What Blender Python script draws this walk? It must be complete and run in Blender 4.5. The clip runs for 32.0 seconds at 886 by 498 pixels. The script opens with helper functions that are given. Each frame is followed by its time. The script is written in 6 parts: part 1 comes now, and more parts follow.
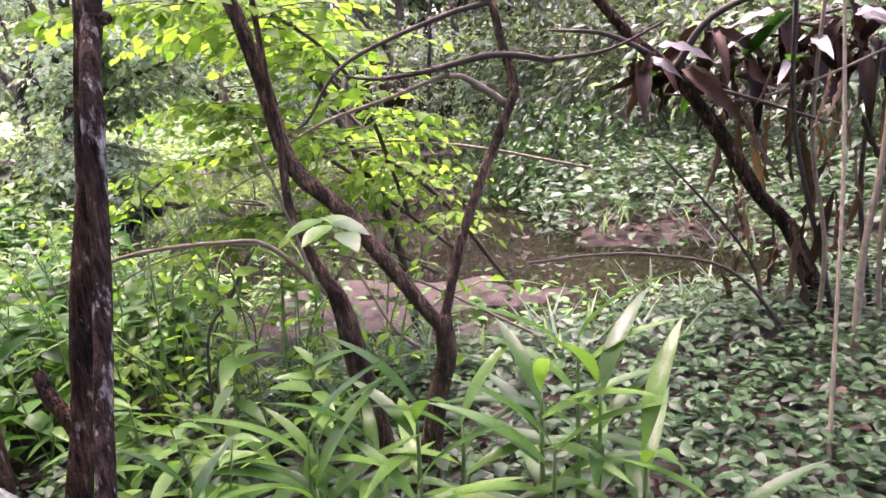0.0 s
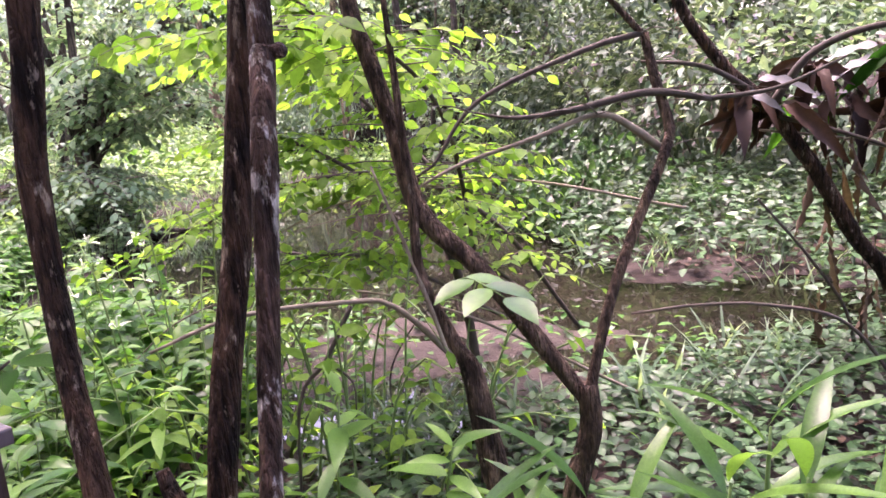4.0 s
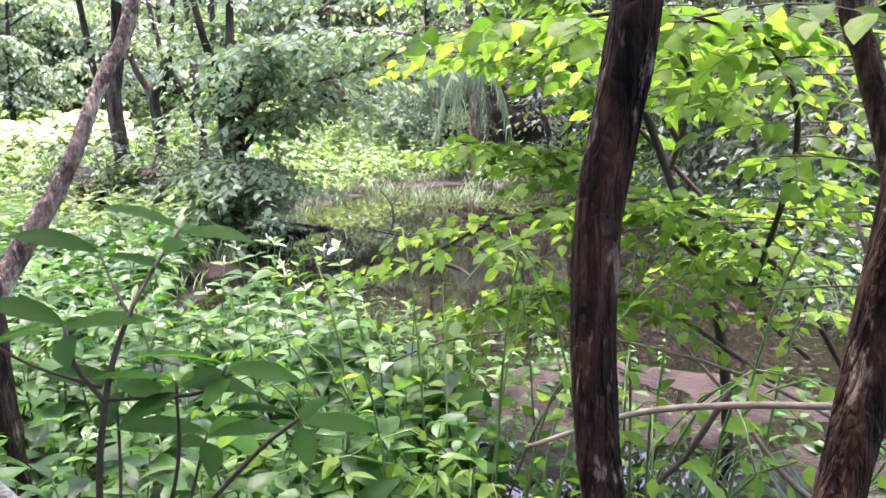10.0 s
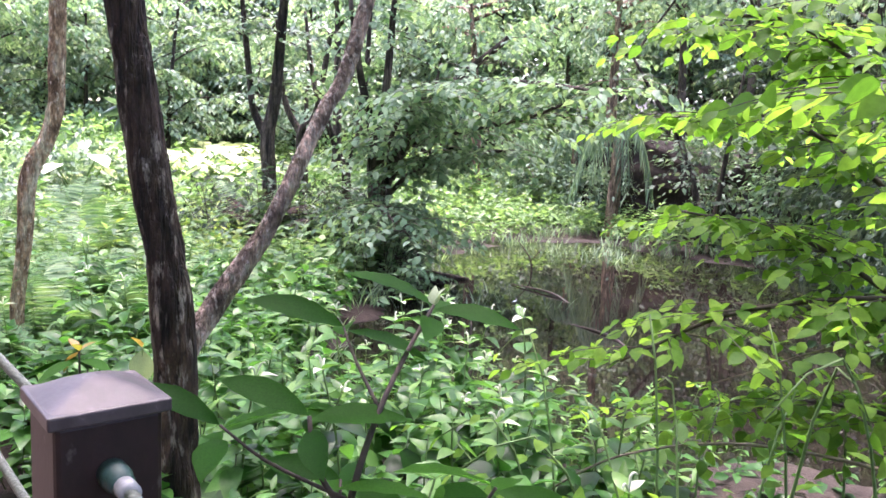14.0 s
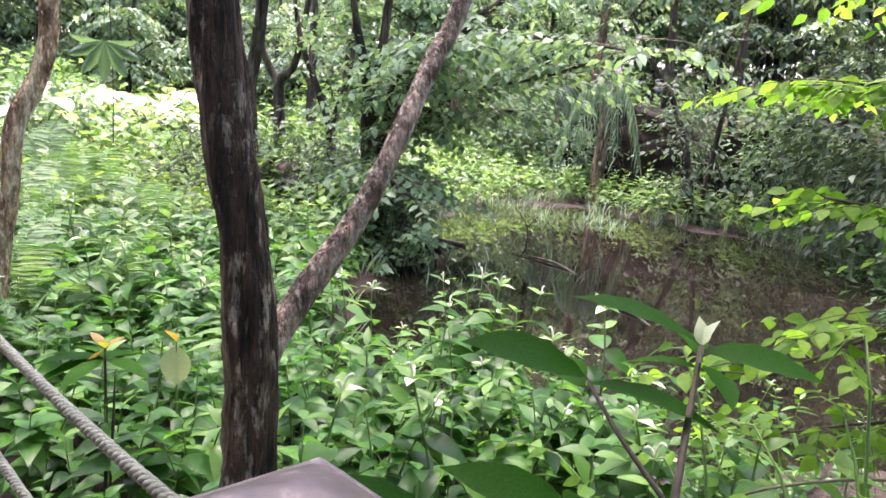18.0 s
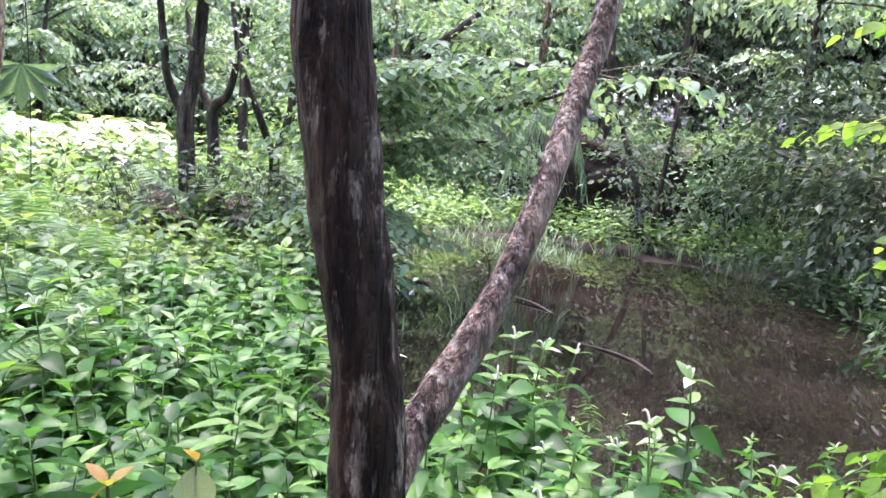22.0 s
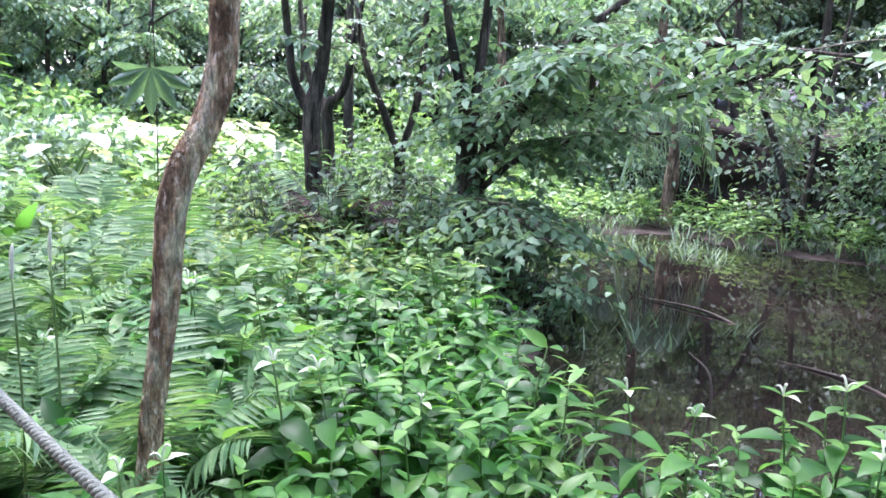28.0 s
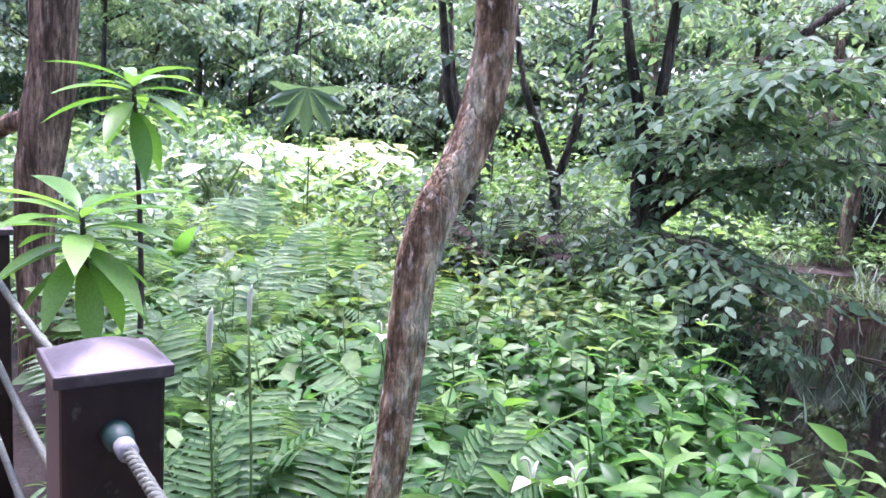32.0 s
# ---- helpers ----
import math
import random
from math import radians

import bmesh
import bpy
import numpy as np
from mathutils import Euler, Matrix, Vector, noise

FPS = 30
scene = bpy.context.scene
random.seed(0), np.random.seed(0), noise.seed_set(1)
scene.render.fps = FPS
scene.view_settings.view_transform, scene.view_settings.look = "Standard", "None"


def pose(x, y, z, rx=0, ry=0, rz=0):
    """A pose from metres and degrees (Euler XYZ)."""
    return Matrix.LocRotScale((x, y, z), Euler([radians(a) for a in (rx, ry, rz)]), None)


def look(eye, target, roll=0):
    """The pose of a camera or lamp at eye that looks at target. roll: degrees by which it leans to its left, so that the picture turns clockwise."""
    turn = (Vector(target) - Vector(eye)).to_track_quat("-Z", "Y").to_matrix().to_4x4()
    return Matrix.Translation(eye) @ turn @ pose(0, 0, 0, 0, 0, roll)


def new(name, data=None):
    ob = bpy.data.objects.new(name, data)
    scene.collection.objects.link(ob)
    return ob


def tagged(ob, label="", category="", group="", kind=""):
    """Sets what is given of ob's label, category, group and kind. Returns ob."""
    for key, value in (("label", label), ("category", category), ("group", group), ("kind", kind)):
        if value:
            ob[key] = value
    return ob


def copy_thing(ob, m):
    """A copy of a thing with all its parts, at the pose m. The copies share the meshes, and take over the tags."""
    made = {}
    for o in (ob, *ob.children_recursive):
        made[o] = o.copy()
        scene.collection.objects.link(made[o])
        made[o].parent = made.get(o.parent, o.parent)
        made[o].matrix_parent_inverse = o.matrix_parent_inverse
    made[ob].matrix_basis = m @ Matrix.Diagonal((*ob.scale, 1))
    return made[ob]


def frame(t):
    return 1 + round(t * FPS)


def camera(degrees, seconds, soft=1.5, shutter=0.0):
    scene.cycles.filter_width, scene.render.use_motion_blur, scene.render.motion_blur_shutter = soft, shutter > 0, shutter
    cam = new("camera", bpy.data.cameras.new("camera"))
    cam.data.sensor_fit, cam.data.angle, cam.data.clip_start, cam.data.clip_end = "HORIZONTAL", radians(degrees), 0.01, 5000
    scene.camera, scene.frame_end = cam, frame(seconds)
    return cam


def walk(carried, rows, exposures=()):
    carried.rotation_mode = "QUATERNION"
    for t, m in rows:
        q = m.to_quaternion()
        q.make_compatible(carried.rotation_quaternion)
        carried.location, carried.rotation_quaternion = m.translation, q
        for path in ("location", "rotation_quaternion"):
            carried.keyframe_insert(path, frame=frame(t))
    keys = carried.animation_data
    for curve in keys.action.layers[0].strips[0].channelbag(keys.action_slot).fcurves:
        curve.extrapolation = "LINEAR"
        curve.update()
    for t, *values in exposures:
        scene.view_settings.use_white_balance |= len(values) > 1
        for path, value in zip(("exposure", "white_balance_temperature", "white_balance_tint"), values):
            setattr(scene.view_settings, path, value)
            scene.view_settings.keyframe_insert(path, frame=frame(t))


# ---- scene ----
cam = camera(61.3, 32.0, soft=1.6)
PATH = [
    (0, (0.097, 0.571, 1.327), (-1.060, 2.138, 0.873), -5.4),
    (0.5, (0.038, 0.586, 1.339), (-1.198, 2.095, 0.897), -5.8),
    (1, (-0.014, 0.605, 1.350), (-1.295, 2.089, 0.956), -5.8),
    (1.5, (-0.059, 0.614, 1.360), (-1.358, 2.090, 0.988), -4.4),
    (2, (-0.114, 0.618, 1.361), (-1.377, 2.129, 1.011), -2.5),
    (2.5, (-0.166, 0.614, 1.366), (-1.376, 2.169, 1.026), -2.3),
    (4.5, (-0.434, 0.537, 1.402), (-1.543, 2.148, 0.982), -5.0),
    (5, (-0.486, 0.525, 1.402), (-1.635, 2.105, 0.975), -3.7),
    (5.5, (-0.549, 0.517, 1.409), (-1.742, 2.063, 0.978), -2.8),
    (6, (-0.621, 0.516, 1.412), (-1.887, 2.007, 0.994), -3.0),
    (6.5, (-0.695, 0.523, 1.413), (-2.030, 1.968, 1.052), -3.6),
    (7, (-0.779, 0.543, 1.421), (-2.180, 1.927, 1.070), -3.0),
    (7.5, (-0.850, 0.560, 1.428), (-2.286, 1.909, 1.084), -2.3),
    (8, (-0.912, 0.566, 1.432), (-2.371, 1.891, 1.089), -1.2),
    (8.5, (-0.961, 0.557, 1.435), (-2.417, 1.887, 1.097), -0.3),
    (9, (-1.035, 0.563, 1.427), (-2.452, 1.930, 1.075), -0.0),
    (9.5, (-1.110, 0.556, 1.429), (-2.475, 1.970, 1.060), 0.1),
    (10, (-1.190, 0.540, 1.443), (-2.479, 2.022, 1.062), -0.9),
    (10.5, (-1.258, 0.526, 1.450), (-2.516, 2.036, 1.077), -2.1),
    (11, (-1.325, 0.521, 1.453), (-2.549, 2.052, 1.056), -1.7),
    (11.5, (-1.392, 0.515, 1.447), (-2.626, 2.040, 1.055), -0.4),
    (12, (-1.432, 0.497, 1.450), (-2.700, 1.993, 1.054), 1.7),
    (12.5, (-1.482, 0.485, 1.455), (-2.826, 1.921, 1.094), 2.4),
    (13, (-1.531, 0.488, 1.458), (-2.950, 1.864, 1.151), 1.8),
    (13.5, (-1.605, 0.507, 1.467), (-3.087, 1.822, 1.187), 1.8),
    (14, (-1.660, 0.513, 1.466), (-3.166, 1.803, 1.207), 2.7),
    (14.5, (-1.715, 0.519, 1.459), (-3.256, 1.767, 1.189), 3.7),
    (16.5, (-2.056, 0.481, 1.469), (-3.554, 1.776, 1.186), 5.6),
    (17, (-2.126, 0.470, 1.473), (-3.608, 1.776, 1.162), 4.5),
    (17.5, (-2.196, 0.467, 1.467), (-3.645, 1.802, 1.124), 4.4),
    (18, (-2.274, 0.472, 1.459), (-3.681, 1.846, 1.093), 4.9),
    (18.5, (-2.350, 0.482, 1.450), (-3.764, 1.847, 1.081), 4.9),
    (19, (-2.445, 0.502, 1.447), (-3.870, 1.863, 1.106), 4.6),
    (19.5, (-2.532, 0.523, 1.454), (-3.974, 1.873, 1.141), 4.5),
    (20, (-2.619, 0.537, 1.462), (-4.060, 1.895, 1.182), 5.1),
    (20.5, (-2.695, 0.545, 1.460), (-4.134, 1.905, 1.174), 6.1),
    (21, (-2.772, 0.544, 1.451), (-4.187, 1.928, 1.164), 6.7),
    (21.5, (-2.845, 0.532, 1.450), (-4.209, 1.969, 1.173), 6.6),
    (22, (-2.926, 0.520, 1.457), (-4.189, 2.047, 1.177), 4.8),
    (22.5, (-2.993, 0.501, 1.463), (-4.166, 2.095, 1.172), 3.0),
    (23, (-3.064, 0.482, 1.467), (-4.162, 2.122, 1.141), 2.6),
    (23.5, (-3.125, 0.470, 1.466), (-4.238, 2.097, 1.127), 2.7),
    (24, (-3.198, 0.469, 1.458), (-4.379, 2.046, 1.110), 3.2),
    (24.5, (-3.276, 0.475, 1.452), (-4.507, 2.007, 1.090), 3.5),
    (25, (-3.348, 0.476, 1.448), (-4.635, 1.963, 1.088), 3.1),
    (25.5, (-3.428, 0.487, 1.450), (-4.771, 1.920, 1.073), 3.1),
    (27.5, (-3.743, 0.497, 1.439), (-5.131, 1.892, 1.087), 4.5),
    (28, (-3.827, 0.483, 1.452), (-5.229, 1.874, 1.134), 3.0),
    (28.5, (-3.904, 0.468, 1.456), (-5.324, 1.839, 1.135), 0.8),
    (29, (-4.017, 0.460, 1.447), (-5.470, 1.796, 1.124), -0.5),
    (29.5, (-4.095, 0.460, 1.446), (-5.561, 1.773, 1.094), -0.2),
    (30, (-4.182, 0.470, 1.439), (-5.653, 1.779, 1.088), 0.7),
    (30.5, (-4.256, 0.487, 1.439), (-5.764, 1.760, 1.111), 1.2),
    (31, (-4.344, 0.511, 1.449), (-5.910, 1.721, 1.164), 1.3),
    (31.5, (-4.428, 0.538, 1.452), (-6.019, 1.720, 1.193), 1.9),
    (32, (-4.504, 0.554, 1.447), (-6.112, 1.711, 1.169), 3.7),
]
walk(cam, [(t, look(eye, target, roll)) for t, eye, target, roll in PATH], exposures=[(0.0, 3.72, 6750, 53), (8.0, 3.78, 6500, 50), (11.0, 3.65, 6250, 38), (14.0, 3.42, 6200, 34), (18.0, 3.35, 6550, 31),
      (23.0, 3.4, 5850, 37), (28.0, 3.25, 5600, 29), (32.0, 3.25, 5600, 42)])
SKY, SUN = 0.13, 1.5
# ---------- world, sun ----------
sky_world = bpy.data.worlds.new("overcast_sky")
scene.world = sky_world
sky_world.use_nodes = True
wn = sky_world.node_tree
sky = wn.nodes.new("ShaderNodeTexSky")
sky.sky_type, sky.sun_disc = "NISHITA", False
sky.sun_elevation, sky.sun_rotation = radians(74), radians(300)
sky.air_density, sky.dust_density, sky.ozone_density = 1.0, 5.0, 0.5
wn.links.new(sky.outputs[0], wn.nodes["Background"].inputs[0])
wn.nodes["Background"].inputs[1].default_value = SKY
sun = new("sun", bpy.data.lights.new("sun", "SUN"))
sun.data.energy, sun.data.angle, sun.data.color = SUN, radians(30), (1.0, 0.97, 0.92)
sun.matrix_world = look((-2.7, 1.6, 11.0), (0, 0, 0))
rng = np.random.default_rng(7)


# ---------- materials ----------
def material(name, rough=0.6, metal=0.0, specular=0.5):
    m = bpy.data.materials.new(name)
    m.use_nodes = True
    b = m.node_tree.nodes["Principled BSDF"]
    b.inputs["Roughness"].default_value, b.inputs["Metallic"].default_value = rough, metal
    b.inputs["Specular IOR Level"].default_value = specular
    return m, m.node_tree, b


def node(nt, kind, **values):
    n = nt.nodes.new(kind)
    for key, value in values.items():
        n.inputs[key].default_value = value
    return n


def ramp(nt, source, stops):
    r = nt.nodes.new("ShaderNodeValToRGB")
    while len(r.color_ramp.elements) < len(stops):
        r.color_ramp.elements.new(0.5)
    for e, (at, c) in zip(r.color_ramp.elements, stops):
        e.position, e.color = at, (*c, 1)
    nt.links.new(source, r.inputs[0])
    return r.outputs[0]


def coords(nt, scale):
    c, s = nt.nodes.new("ShaderNodeTexCoord"), nt.nodes.new("ShaderNodeMapping")
    s.inputs["Scale"].default_value = scale
    nt.links.new(c.outputs["Object"], s.inputs[0])
    return s.outputs[0]


def noise_of(nt, scale, size, detail=4.0, rough=0.6):
    n = node(nt, "ShaderNodeTexNoise", Scale=size, Detail=detail, Roughness=rough)
    nt.links.new(coords(nt, scale), n.inputs["Vector"])
    return n.outputs["Fac"]


def mixed(nt, fac, a, b, how="MIX"):
    m = nt.nodes.new("ShaderNodeMix")
    m.data_type, m.blend_type = "RGBA", how
    for socket, value in ((m.inputs[0], fac), (m.inputs[6], a), (m.inputs[7], b)):
        if isinstance(value, (int, float)):
            socket.default_value = value
        elif isinstance(value, tuple):
            socket.default_value = (*value, 1)
        else:
            nt.links.new(value, socket)
    return m.outputs[2]


def bump(nt, b, height, strength, distance):
    n = node(nt, "ShaderNodeBump", Strength=strength, Distance=distance)
    nt.links.new(height, n.inputs["Height"])
    nt.links.new(n.outputs[0], b.inputs["Normal"])


def leaf_material(name, dark, mid, light, through_light=0.4, rough=0.45, gloss=0.3):
    """Green blades: each leaf takes its own shade, with fine blotches; light comes through them."""
    m, nt, b = material(name, rough, 0, gloss)
    own = nt.nodes.new("ShaderNodeObjectInfo")
    isle = nt.nodes.new("ShaderNodeNewGeometry")
    add = nt.nodes.new("ShaderNodeMath")
    add.operation = "ADD"
    nt.links.new(own.outputs["Random"], add.inputs[0])
    nt.links.new(isle.outputs["Random Per Island"], add.inputs[1])
    fract = nt.nodes.new("ShaderNodeMath")
    fract.operation = "FRACT"
    nt.links.new(add.outputs[0], fract.inputs[0])
    col = ramp(nt, fract.outputs[0], [(0.0, dark), (0.45, mid), (0.9, light), (1.0, mid)])
    blot = ramp(nt, noise_of(nt, (1, 1, 1), 45.0, 3.0), [(0.3, (0.72, 0.76, 0.7)), (0.7, (1.1, 1.1, 1.0))])
    col = mixed(nt, 1.0, col, blot, "MULTIPLY")
    nt.links.new(col, b.inputs["Base Color"])
    tr = nt.nodes.new("ShaderNodeBsdfTranslucent")
    warm = mixed(nt, 1.0, col, (1.35, 1.38, 0.72), "MULTIPLY")
    nt.links.new(warm, tr.inputs["Color"])
    mx = nt.nodes.new("ShaderNodeMixShader")
    mx.inputs[0].default_value = through_light
    nt.links.new(b.outputs[0], mx.inputs[1])
    nt.links.new(tr.outputs[0], mx.inputs[2])
    nt.links.new(mx.outputs[0], nt.nodes["Material Output"].inputs[0])
    bump(nt, b, noise_of(nt, (1, 1, 1), 60.0, 2.0), 0.10, 0.002)
    return m


def bark_material(name, dark, mid, pale, patches=0.6, stretch=(72, 72, 24), plates=(60, 60, 20), dull=0.15, ridges=0.85, lit_side=None):
    """Fissured bark: damp dark stretches, raised plates with cracks between them, and pale flakes."""
    m, nt, b = material(name, 0.8, 0, dull)
    fibre = noise_of(nt, stretch, 1.0, 6.0, 0.65)
    warp = node(nt, "ShaderNodeTexNoise", Scale=14.0, Detail=4.0)
    nt.links.new(coords(nt, (1, 1, 0.5)), warp.inputs["Vector"])
    bend = nt.nodes.new("ShaderNodeVectorMath")
    bend.operation = "MULTIPLY_ADD"
    bend.inputs[1].default_value = (6.0, 6.0, 6.0)
    nt.links.new(warp.outputs["Color"], bend.inputs[0])
    nt.links.new(coords(nt, plates), bend.inputs[2])
    cells, edges = nt.nodes.new("ShaderNodeTexVoronoi"), nt.nodes.new("ShaderNodeTexVoronoi")
    edges.feature = "DISTANCE_TO_EDGE"
    for v in (cells, edges):
        v.inputs["Scale"].default_value = 1.0
        nt.links.new(bend.outputs[0], v.inputs["Vector"])
    broad = noise_of(nt, tuple(0.28 * v for v in stretch), 1.0, 5.0, 0.6)
    col = ramp(nt, broad, [(0.36, dark), (0.50, mid), (0.66, tuple(min(0.6, 2.2 * v) for v in mid))])
    grain = ramp(nt, fibre, [(0.32, (0.4, 0.4, 0.4)), (0.5, (0.95, 0.95, 0.95)), (0.68, (1.7, 1.65, 1.6))])
    col = mixed(nt, 1.0, col, grain, "MULTIPLY")
    ridge = noise_of(nt, (1.7 * stretch[0], 1.7 * stretch[1], 0.5 * stretch[2]), 1.0, 3.0, 0.55)
    col = mixed(nt, ramp(nt, ridge, [(0.34, (ridges, ridges, ridges)), (0.45, (0, 0, 0))]), col, tuple(0.6 * v for v in dark))
    own = ramp(nt, cells.outputs["Color"], [(0.2, (0.82, 0.80, 0.78)), (0.8, (1.2, 1.18, 1.16))])
    col = mixed(nt, 1.0, col, own, "MULTIPLY")
    spots = ramp(nt, noise_of(nt, tuple(0.8 * v for v in stretch), 1.0, 5.0, 0.65), [(patches - 0.02, (0, 0, 0)), (patches + 0.06, (0.9, 0.9, 0.9))])
    col = mixed(nt, spots, col, mixed(nt, 1.0, pale, grain, "MULTIPLY"))
    # paints the flank that faces one fixed direction paler, as if lit
    if lit_side:
        facing = nt.nodes.new("ShaderNodeVectorMath")
        facing.operation = "DOT_PRODUCT"
        facing.inputs[1].default_value = (-0.77, -0.64, 0.0)
        nt.links.new(nt.nodes.new("ShaderNodeNewGeometry").outputs["Normal"], facing.inputs[0])
        uneven = nt.nodes.new("ShaderNodeMath")
        uneven.operation = "MULTIPLY_ADD"
        uneven.inputs[1].default_value = 0.8
        nt.links.new(broad, uneven.inputs[0])
        nt.links.new(facing.outputs["Value"], uneven.inputs[2])
        lit_mask = ramp(nt, uneven.outputs[0], [(0.88, (0, 0, 0)), (1.0, (0.7, 0.7, 0.7))])
        col = mixed(nt, lit_mask, col, mixed(nt, 1.0, lit_side, grain, "MULTIPLY"))
    crack = ramp(nt, edges.outputs["Distance"], [(0.0, (0.3, 0.3, 0.3)), (0.07, (0, 0, 0))])
    col = mixed(nt, crack, col, tuple(0.5 * v for v in dark))
    nt.links.new(col, b.inputs["Base Color"])
    rise = mixed(nt, 0.14, mixed(nt, 0.6, fibre, ramp(nt, ridge, [(0.36, (0, 0, 0)), (0.56, (1, 1, 1))])), ramp(nt, edges.outputs["Distance"], [(0.0, (0, 0, 0)), (0.22, (1, 1, 1))]))
    bump(nt, b, rise, 1.0, 0.022)
    return m


def plain_material(name, a, c, size=8.0, rough=0.7, scale=(1, 1, 1), relief=0.3, depth=0.004, specular=0.4):
    m, nt, b = material(name, rough, 0, specular)
    fac = noise_of(nt, scale, size, 5.0)
    nt.links.new(ramp(nt, fac, [(0.3, a), (0.7, c)]), b.inputs["Base Color"])
    bump(nt, b, noise_of(nt, scale, size * 6, 4.0), relief, depth)
    return m


HERB = leaf_material("herb_leaf", (0.012, 0.056, 0.010), (0.038, 0.140, 0.026), (0.100, 0.256, 0.058), 0.45, 0.36, 0.26)
HERB_YOUNG = leaf_material("young_herb_leaf", (0.050, 0.146, 0.026), (0.095, 0.226, 0.044), (0.165, 0.320, 0.078), 0.42, 0.36, 0.30)
# herb green lightened for far plants: clearing light and haze put into the colour
HERB_FAR = leaf_material("hazy_meadow_leaf", (0.047, 0.109, 0.042), (0.109, 0.203, 0.083), (0.228, 0.348, 0.159), 0.42, 0.45, 0.25)
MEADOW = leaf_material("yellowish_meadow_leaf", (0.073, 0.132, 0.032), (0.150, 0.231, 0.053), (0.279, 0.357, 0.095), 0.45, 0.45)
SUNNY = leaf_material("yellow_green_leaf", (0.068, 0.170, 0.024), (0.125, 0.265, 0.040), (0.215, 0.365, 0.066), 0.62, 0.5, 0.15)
SHRUB = leaf_material("shrub_leaf", (0.009, 0.052, 0.006), (0.018, 0.085, 0.008), (0.036, 0.130, 0.014), 0.62, 0.5, 0.06)
# leaf green darkened and greyed: the shade of bank and thicket is in the colour
SHADE_LEAF = leaf_material("shaded_dark_leaf", (0.027, 0.047, 0.032), (0.050, 0.080, 0.055), (0.104, 0.146, 0.106), 0.32, 0.5, 0.15)
# the next three greens are paled towards blue-grey, as painted haze
MIDLEAF = leaf_material("hazy_pond_tree_leaf", (0.062, 0.113, 0.080), (0.114, 0.188, 0.133), (0.217, 0.301, 0.223), 0.38, 0.42)
HAZY_FOREST = leaf_material("hazy_forest_leaf", (0.088, 0.156, 0.111), (0.155, 0.245, 0.175), (0.300, 0.395, 0.297), 0.36, 0.5)
ISLAND = leaf_material("hazy_island_tree_leaf", (0.073, 0.146, 0.090), (0.140, 0.240, 0.154), (0.248, 0.357, 0.244), 0.42, 0.5, 0.2)
FERN = leaf_material("fern_leaf", (0.051, 0.122, 0.053), (0.098, 0.198, 0.090), (0.192, 0.301, 0.154), 0.35, 0.42, 0.3)
GINGER = leaf_material("ginger_leaf", (0.024, 0.086, 0.020), (0.060, 0.160, 0.032), (0.130, 0.270, 0.052), 0.42, 0.33, 0.34)
COVER = leaf_material("ground_cover_leaf", (0.010, 0.030, 0.012), (0.024, 0.064, 0.026), (0.056, 0.122, 0.052), 0.25, 0.42, 0.20)
PALE = leaf_material("pale_leaf", (0.36, 0.43, 0.30), (0.47, 0.53, 0.40), (0.62, 0.66, 0.54), 0.3, 0.4)
PINK = leaf_material("young_leaf", (0.22, 0.22, 0.045), (0.30, 0.19, 0.06), (0.34, 0.30, 0.07), 0.45, 0.4)
DRY = leaf_material("dry_leaf", (0.011, 0.0048, 0.004), (0.026, 0.0125, 0.0095), (0.062, 0.032, 0.024), 0.12, 0.6, 0.2)
DRY_PALE = leaf_material("withered_pale_leaf", (0.030, 0.020, 0.016), (0.062, 0.043, 0.034), (0.12, 0.088, 0.070), 0.2, 0.75, 0.1)
SILVER = leaf_material("silvery_leaf", (0.06, 0.062, 0.070), (0.095, 0.096, 0.106), (0.15, 0.15, 0.162), 0.10, 0.45, 0.25)
LITTER = leaf_material("leaf_litter", (0.020, 0.013, 0.010), (0.045, 0.029, 0.023), (0.095, 0.064, 0.050), 0.05, 0.7, 0.15)
STEM = plain_material("green_stem", (0.06, 0.13, 0.03), (0.12, 0.20, 0.06), 30.0)
PETAL = plain_material("white_flower", (0.50, 0.53, 0.40), (0.66, 0.68, 0.56), 40.0)
TWIG = plain_material("twig_bark", (0.020, 0.016, 0.012), (0.060, 0.047, 0.034), 40.0, 0.8)
PALE_TWIG = plain_material("pale_twig", (0.09, 0.075, 0.05), (0.19, 0.165, 0.12), 40.0, 0.8)
BARK = bark_material("brown_bark", (0.006, 0.004, 0.003), (0.038, 0.022, 0.014), (0.24, 0.20, 0.15), 0.60, (56, 56, 19))
BARK_RED = bark_material("reddish_bark", (0.026, 0.017, 0.012), (0.088, 0.060, 0.042), (0.24, 0.20, 0.155), 0.64, (90, 90, 30), (110, 110, 30))
BARK_S = bark_material("flaking_bark", (0.12, 0.080, 0.050), (0.43, 0.305, 0.195), (0.64, 0.56, 0.45), 0.57, (70, 70, 30), (62, 62, 26), 0.15, 0.55)
BARK_FAR = bark_material("shaded_bark", (0.02, 0.018, 0.014), (0.06, 0.05, 0.04), (0.14, 0.13, 0.11), 0.7, (20, 20, 4))
BARK_PALE = bark_material("pale_bark", (0.08, 0.055, 0.04), (0.20, 0.145, 0.105), (0.36, 0.30, 0.24), 0.62, (50, 50, 9), (30, 30, 7))


